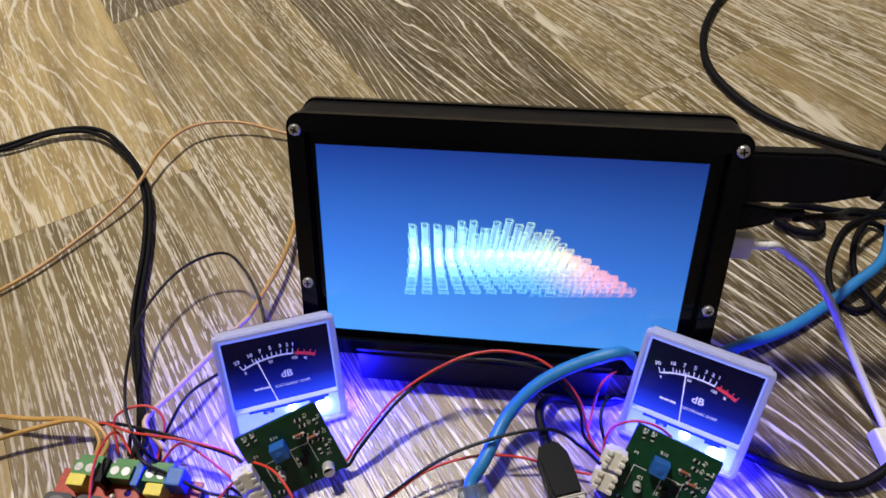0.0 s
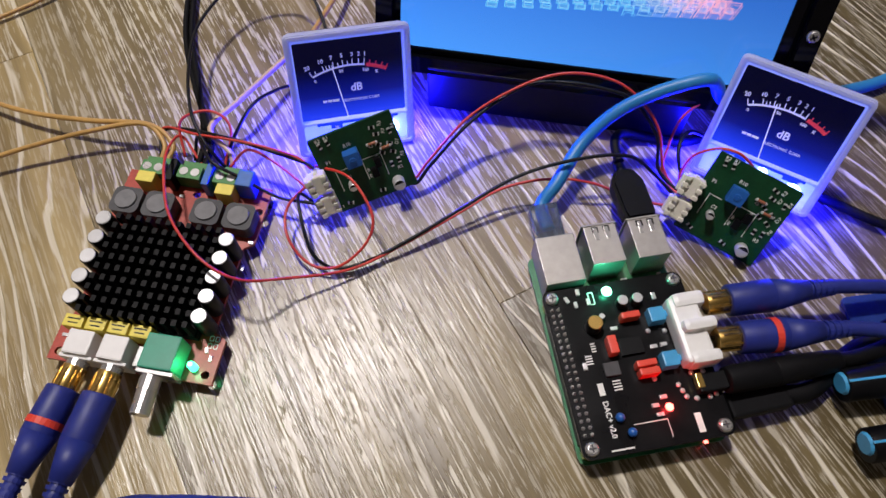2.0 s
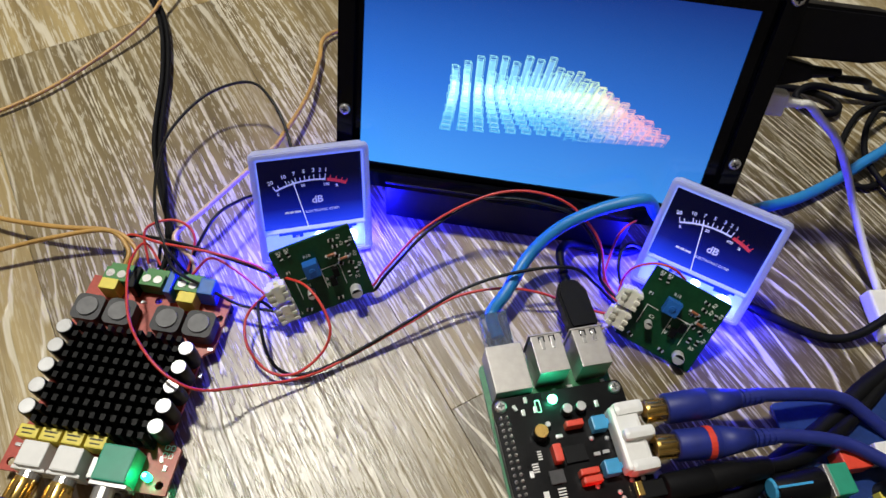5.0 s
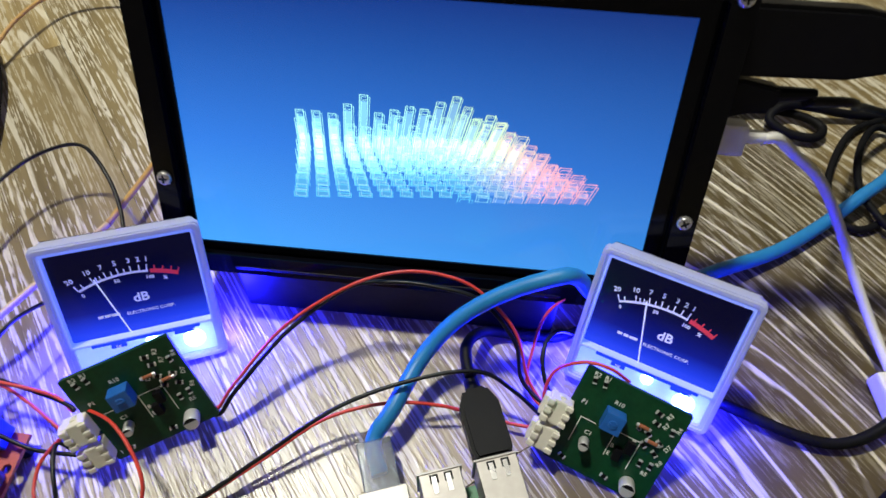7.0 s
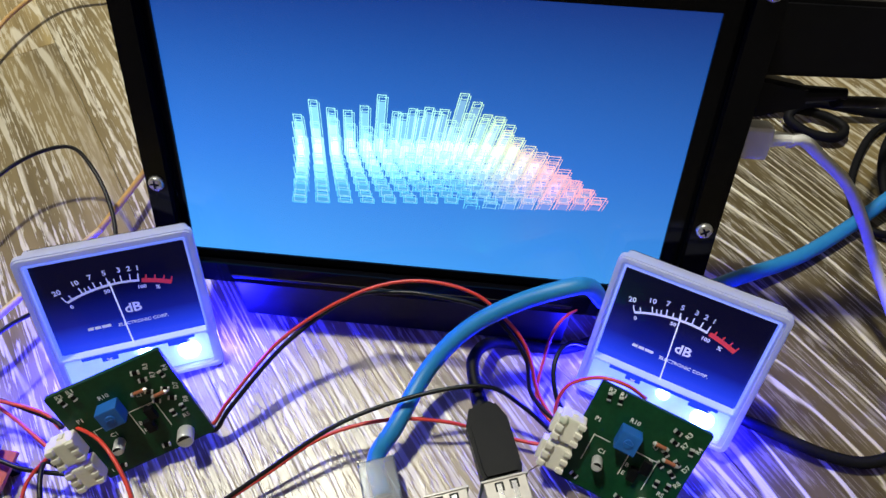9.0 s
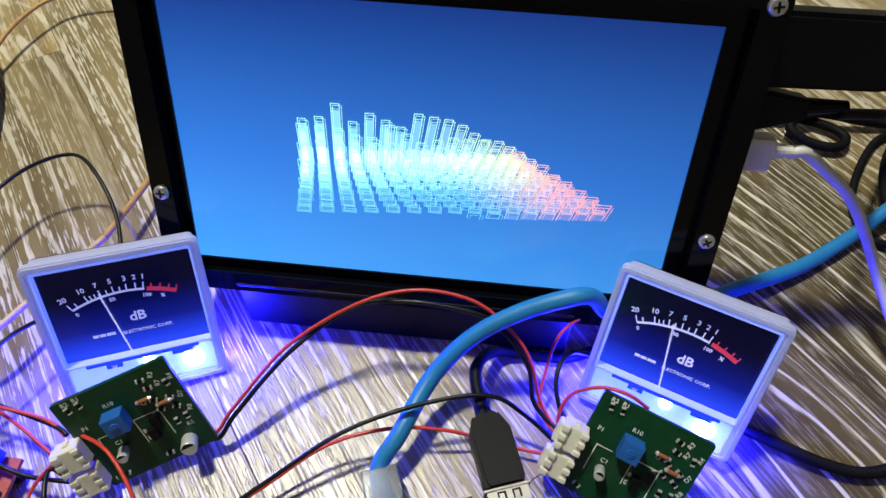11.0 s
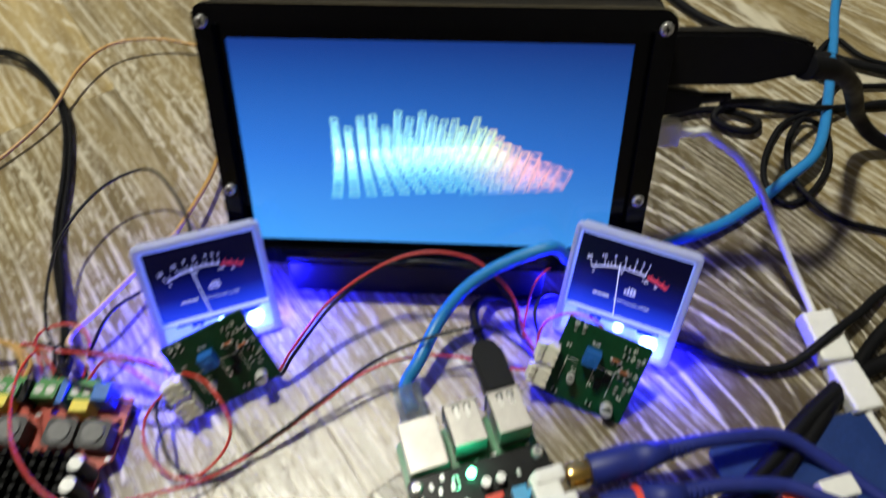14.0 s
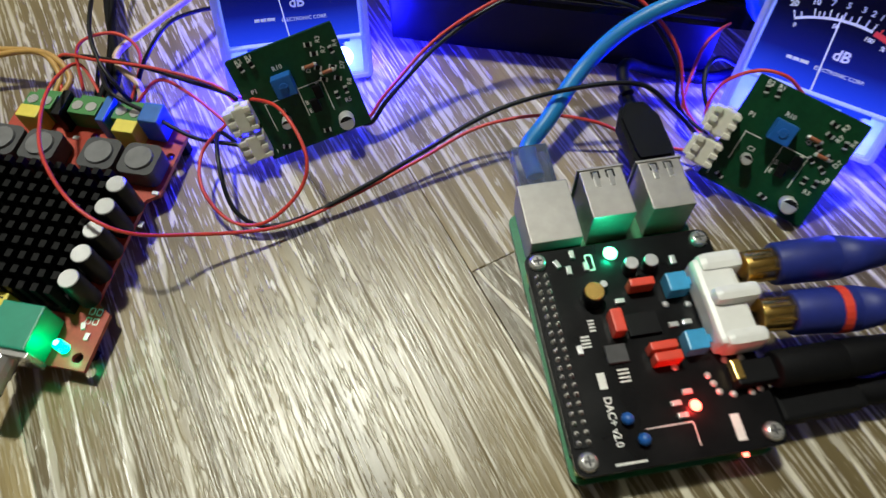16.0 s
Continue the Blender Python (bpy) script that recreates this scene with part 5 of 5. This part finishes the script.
wire([(-0.078, -0.056, 0.010), (-0.068, -0.058, 0.008), (-0.062, -0.051, 0.014), (-0.047, -0.032, 0.024), (-0.025, -0.019, 0.034), (-0.006, -0.0135, 0.0375), (0.013, -0.0145, 0.036), (0.026, -0.0205, 0.030), (0.034, -0.027, 0.022), (0.039, -0.036, 0.010), (0.046, -0.046, 0.008)], WIRE_RED, RED_WIRE)
wire([(-0.078, -0.057, 0.008), (-0.067, -0.0595, 0.007), (-0.061, -0.0525, 0.013), (-0.046, -0.0335, 0.023), (-0.027, -0.018, 0.030), (-0.012, -0.016, 0.0335), (0.004, -0.0165, 0.034), (0.020, -0.019, 0.0315), (0.033, -0.028, 0.021), (0.037, -0.037, 0.010), (0.048, -0.047, 0.008)], WIRE_BLACK, BLACK_WIRE)
wire([(0.047, -0.048, 0.008), (0.039, -0.038, 0.008), (0.040, -0.026, 0.014), (0.044, -0.015, 0.021), (0.054, -0.009, 0.028), (0.064, -0.006, 0.030), (0.072, -0.010, 0.024)], WIRE_RED, RED_WIRE)
wire([(0.050, -0.050, 0.014), (0.045, -0.047, 0.014), (0.044, -0.043, 0.019), (0.047, -0.039, 0.026), (0.055, -0.0385, 0.032), (0.063, -0.0405, 0.033), (0.070, -0.042, 0.028)], WIRE_RED, RED_WIRE)
wire([(0.052, -0.048, 0.012), (0.046, -0.042, 0.014), (0.043, -0.034, 0.018), (0.044, -0.026, 0.020), (0.049, -0.020, 0.018), (0.058, -0.018, 0.012)], WIRE_BLACK, BLACK_WIRE)

# ---- the blue control board ----
ctrl = thing("control_board", pose(0.1305, -0.1425, 0, 0, 0, 17), "blue circuit board with black knobs, partly in view", "circuit board")
part("board", slab(rounded(0, 70, -8, 62, 2), 3.0, 4.6), BLUE_PCB, ctrl)
for x, y in ((4, -4), (4, 58), (66, -4), (66, 58)):
    part("standoff", rod((x, y, 0), (x, y, 3), 2.2, 2.2, 8), BLACK, ctrl)
for y in (4.0, 26.0, 48.0):
    if y > 40:
        continue
    body = part("potentiometer", box(5.0, 13.5, y - 6.0, y + 6.0, 4.6, 16.0, 0.6), TEAL, ctrl, "green potentiometer")
    part("bracket", box(3.4, 5.1, y - 6.3, y + 6.3, 4.6, 16.2, 0.3), STEEL, body)
    knob = part("knob", rod((-18, y, 11), (2.6, y, 11), 6.2, 6.6, 26, bevel=0.5), BLACK, ctrl, "black knob with a blue cap", smooth=True)
    part("cap", rod((-19.0, y + 0.6, 12), (-17.8, y + 0.6, 12), 3.6, 4.4, 22), CAP_BLUE, knob, "blue cap")
    part("pointer", box(-18.5, -4.0, y - 0.5, y + 0.5, 16.9, 17.6, 0.2), CAP_BLUE, knob)
for k in range(4):
    part("resistor", rod((17, 10 + 2.6 * k, 6.0), (23, 10 + 2.6 * k, 6.0), 1.1, 1.1, 10, bm=rod((14.5, 10 + 2.6 * k, 6.0), (25.5, 10 + 2.6 * k, 6.0), 0.3, 0.3, 6)), CAP_BLUE, ctrl)
for x, y in ((6.5, 15.0), (17.0, -1.0), (18.0, 4.0), (28.0, 18.0)):
    part("film_capacitor", box(x - 2.5, x + 2.5, y - 2.0, y + 2.0, 4.6, 10.0, 0.4), CAP_YELLOW, ctrl)
part("relay", box(14, 26, 29, 37, 4.6, 14.0, 0.6), CAP_RED, ctrl, "red box capacitor")
part("socket", box(30, 44, 30, 38, 4.6, 14.0, 0.8), WHITE, ctrl)
for x in (30, 38):
    upright_can(x, 20, 4.6, 4.0, 11, ALUMINIUM, ctrl)

# ---- floor boards, laid last ----
for k in range(-15, 15):
    y = -0.084 + BOARD * (k + 0.5)
    if abs(y) > REACH - BOARD / 2:
        continue
    joints = [FIRST.get(k, -0.9 + 0.37 * ((k * 5) % 7) / 2) + 1.2 * n for n in range(-3, 4)]
    if k == 0:
        joints = sorted(joints + [-0.445])
    for x, after in zip(joints, joints[1:]):
        x0, x1 = max(x, -REACH), min(after, REACH)
        if x1 - x0 > 0.02:
            mid = (x0 + x1) / 2
            dark = k == 1 or (k == 0 and not -0.445 <= mid <= 0.135)
            fine = k == 0 or (k == -1 and mid > -0.233)
            floor_board(x0, x1, y, FLOOR_ARCH if k == 0 and mid > 0.135 else FLOOR_DARK if dark else FLOOR if fine else FLOOR_WARM if k > 1 else FLOOR_LIGHT)

# ---- what moves: needles and bars ----
SWING = [
    (0, 0.22, 0.33), (0.2, 0.15, 0.26), (0.5, 0.25, 0.30), (1.0, 0.27, 0.35), (1.5, 0.20, 0.28), (2.0, 0.28, 0.33), (2.5, 0.30, 0.35), (3.0, 0.24, 0.30),
    (3.5, 0.20, 0.30), (3.7, 0.24, 0.30), (4.2, 0.38, 0.40), (4.8, 0.22, 0.28), (5.3, 0.34, 0.36), (5.8, 0.20, 0.26), (6.0, 0.20, 0.25), (6.5, 0.20, 0.25),
    (7.0, 0.20, 0.28), (7.2, 0.33, 0.43), (7.5, 0.20, 0.28), (7.8, 0.12, 0.18), (8.0, 0.25, 0.27), (8.2, 0.30, 0.32), (8.5, 0.18, 0.24), (8.8, 0.02, 0.04),
    (9.0, 0.44, 0.43), (9.2, 0.40, 0.36), (9.7, 0.25, 0.28), (10.2, 0.42, 0.44), (10.8, 0.22, 0.25), (11.3, 0.45, 0.52), (11.5, 0.32, 0.40), (12.0, 0.22, 0.21),
    (12.2, 0.42, 0.46), (12.5, 0.46, 0.45), (13.0, 0.34, 0.40), (13.5, 0.40, 0.38), (13.7, 0.40, 0.40), (14.0, 0.34, 0.36), (14.5, 0.30, 0.33), (15.0, 0.36, 0.36),
    (15.5, 0.40, 0.43), (16.0, 0.36, 0.40),
]
HEIGHTS = [
    (0, 15, 13, 10, 2), (0.5, 14, 13, 12, 5), (1, 14, 12, 12, 8), (2, 14, 12, 10, 4), (3.5, 15, 13, 13, 8), (4.6, 11, 13, 8, 3), (5.8, 13, 11, 9, 3), (6.5, 13, 13, 13, 1),
    (7, 12, 13, 11, 4), (7.5, 15, 12, 10, 4), (8, 16, 11, 11, 1), (8.5, 11, 14, 11, 2), (9, 12, 14, 12, 2), (9.2, 15, 13, 11, 3), (10.2, 12, 14, 9, 4), (11.5, 15, 8, 6, 2),
    (12, 8, 9, 9, 2), (12.5, 12, 13, 12, 7), (13, 15, 13, 12, 10), (13.5, 13, 14, 14, 9), (14.3, 15, 13, 9, 4), (16, 13, 11, 9, 4),
]


def level(t, c):
    """Height of the bars at time t and column share c, in millimetres."""
    k = max(0, max(n for n, row in enumerate(HEIGHTS) if row[0] <= t + 1e-6))
    a, b2 = HEIGHTS[k], HEIGHTS[min(k + 1, len(HEIGHTS) - 1)]
    s = 0 if a is b2 else (t - a[0]) / (b2[0] - a[0])
    row = [p + (q2 - p) * s for p, q2 in zip(a[1:], b2[1:])]
    f = min(2.999, c * 3)
    n = int(f)
    return row[n] + (row[n + 1] - row[n]) * (f - n)


def motions():
    for needle, n in ((needle_a, 1), (needle_b, 2)):
        walk(needle, [(row[0], pose(PIVOT[0] / 1000, PIVOT[1] / 1000, -0.0020, 0, 0, SWEEP * (1 - 2 * row[n]))) for row in SWING])
    chance = random.Random(11)
    for ob, c, deep, slant, x, y, z in TALL:
        rows = []
        share = deep**1.6 + (0.95 - deep**1.6) * soft_step(0.55, 0.95, c)
        for k in range(65):
            t = k * 0.25
            h = 0.4 + share * level(t, c**1.75) * (1 + 0.25 * c * (1 - c)) * chance.uniform(0.95, 1.45)
            rows.append((t, Matrix.Translation(((x + slant * h) / 1000, (y + h) / 1000, (z + SLOPE * h) / 1000))))
        walk(ob, rows)


motions()
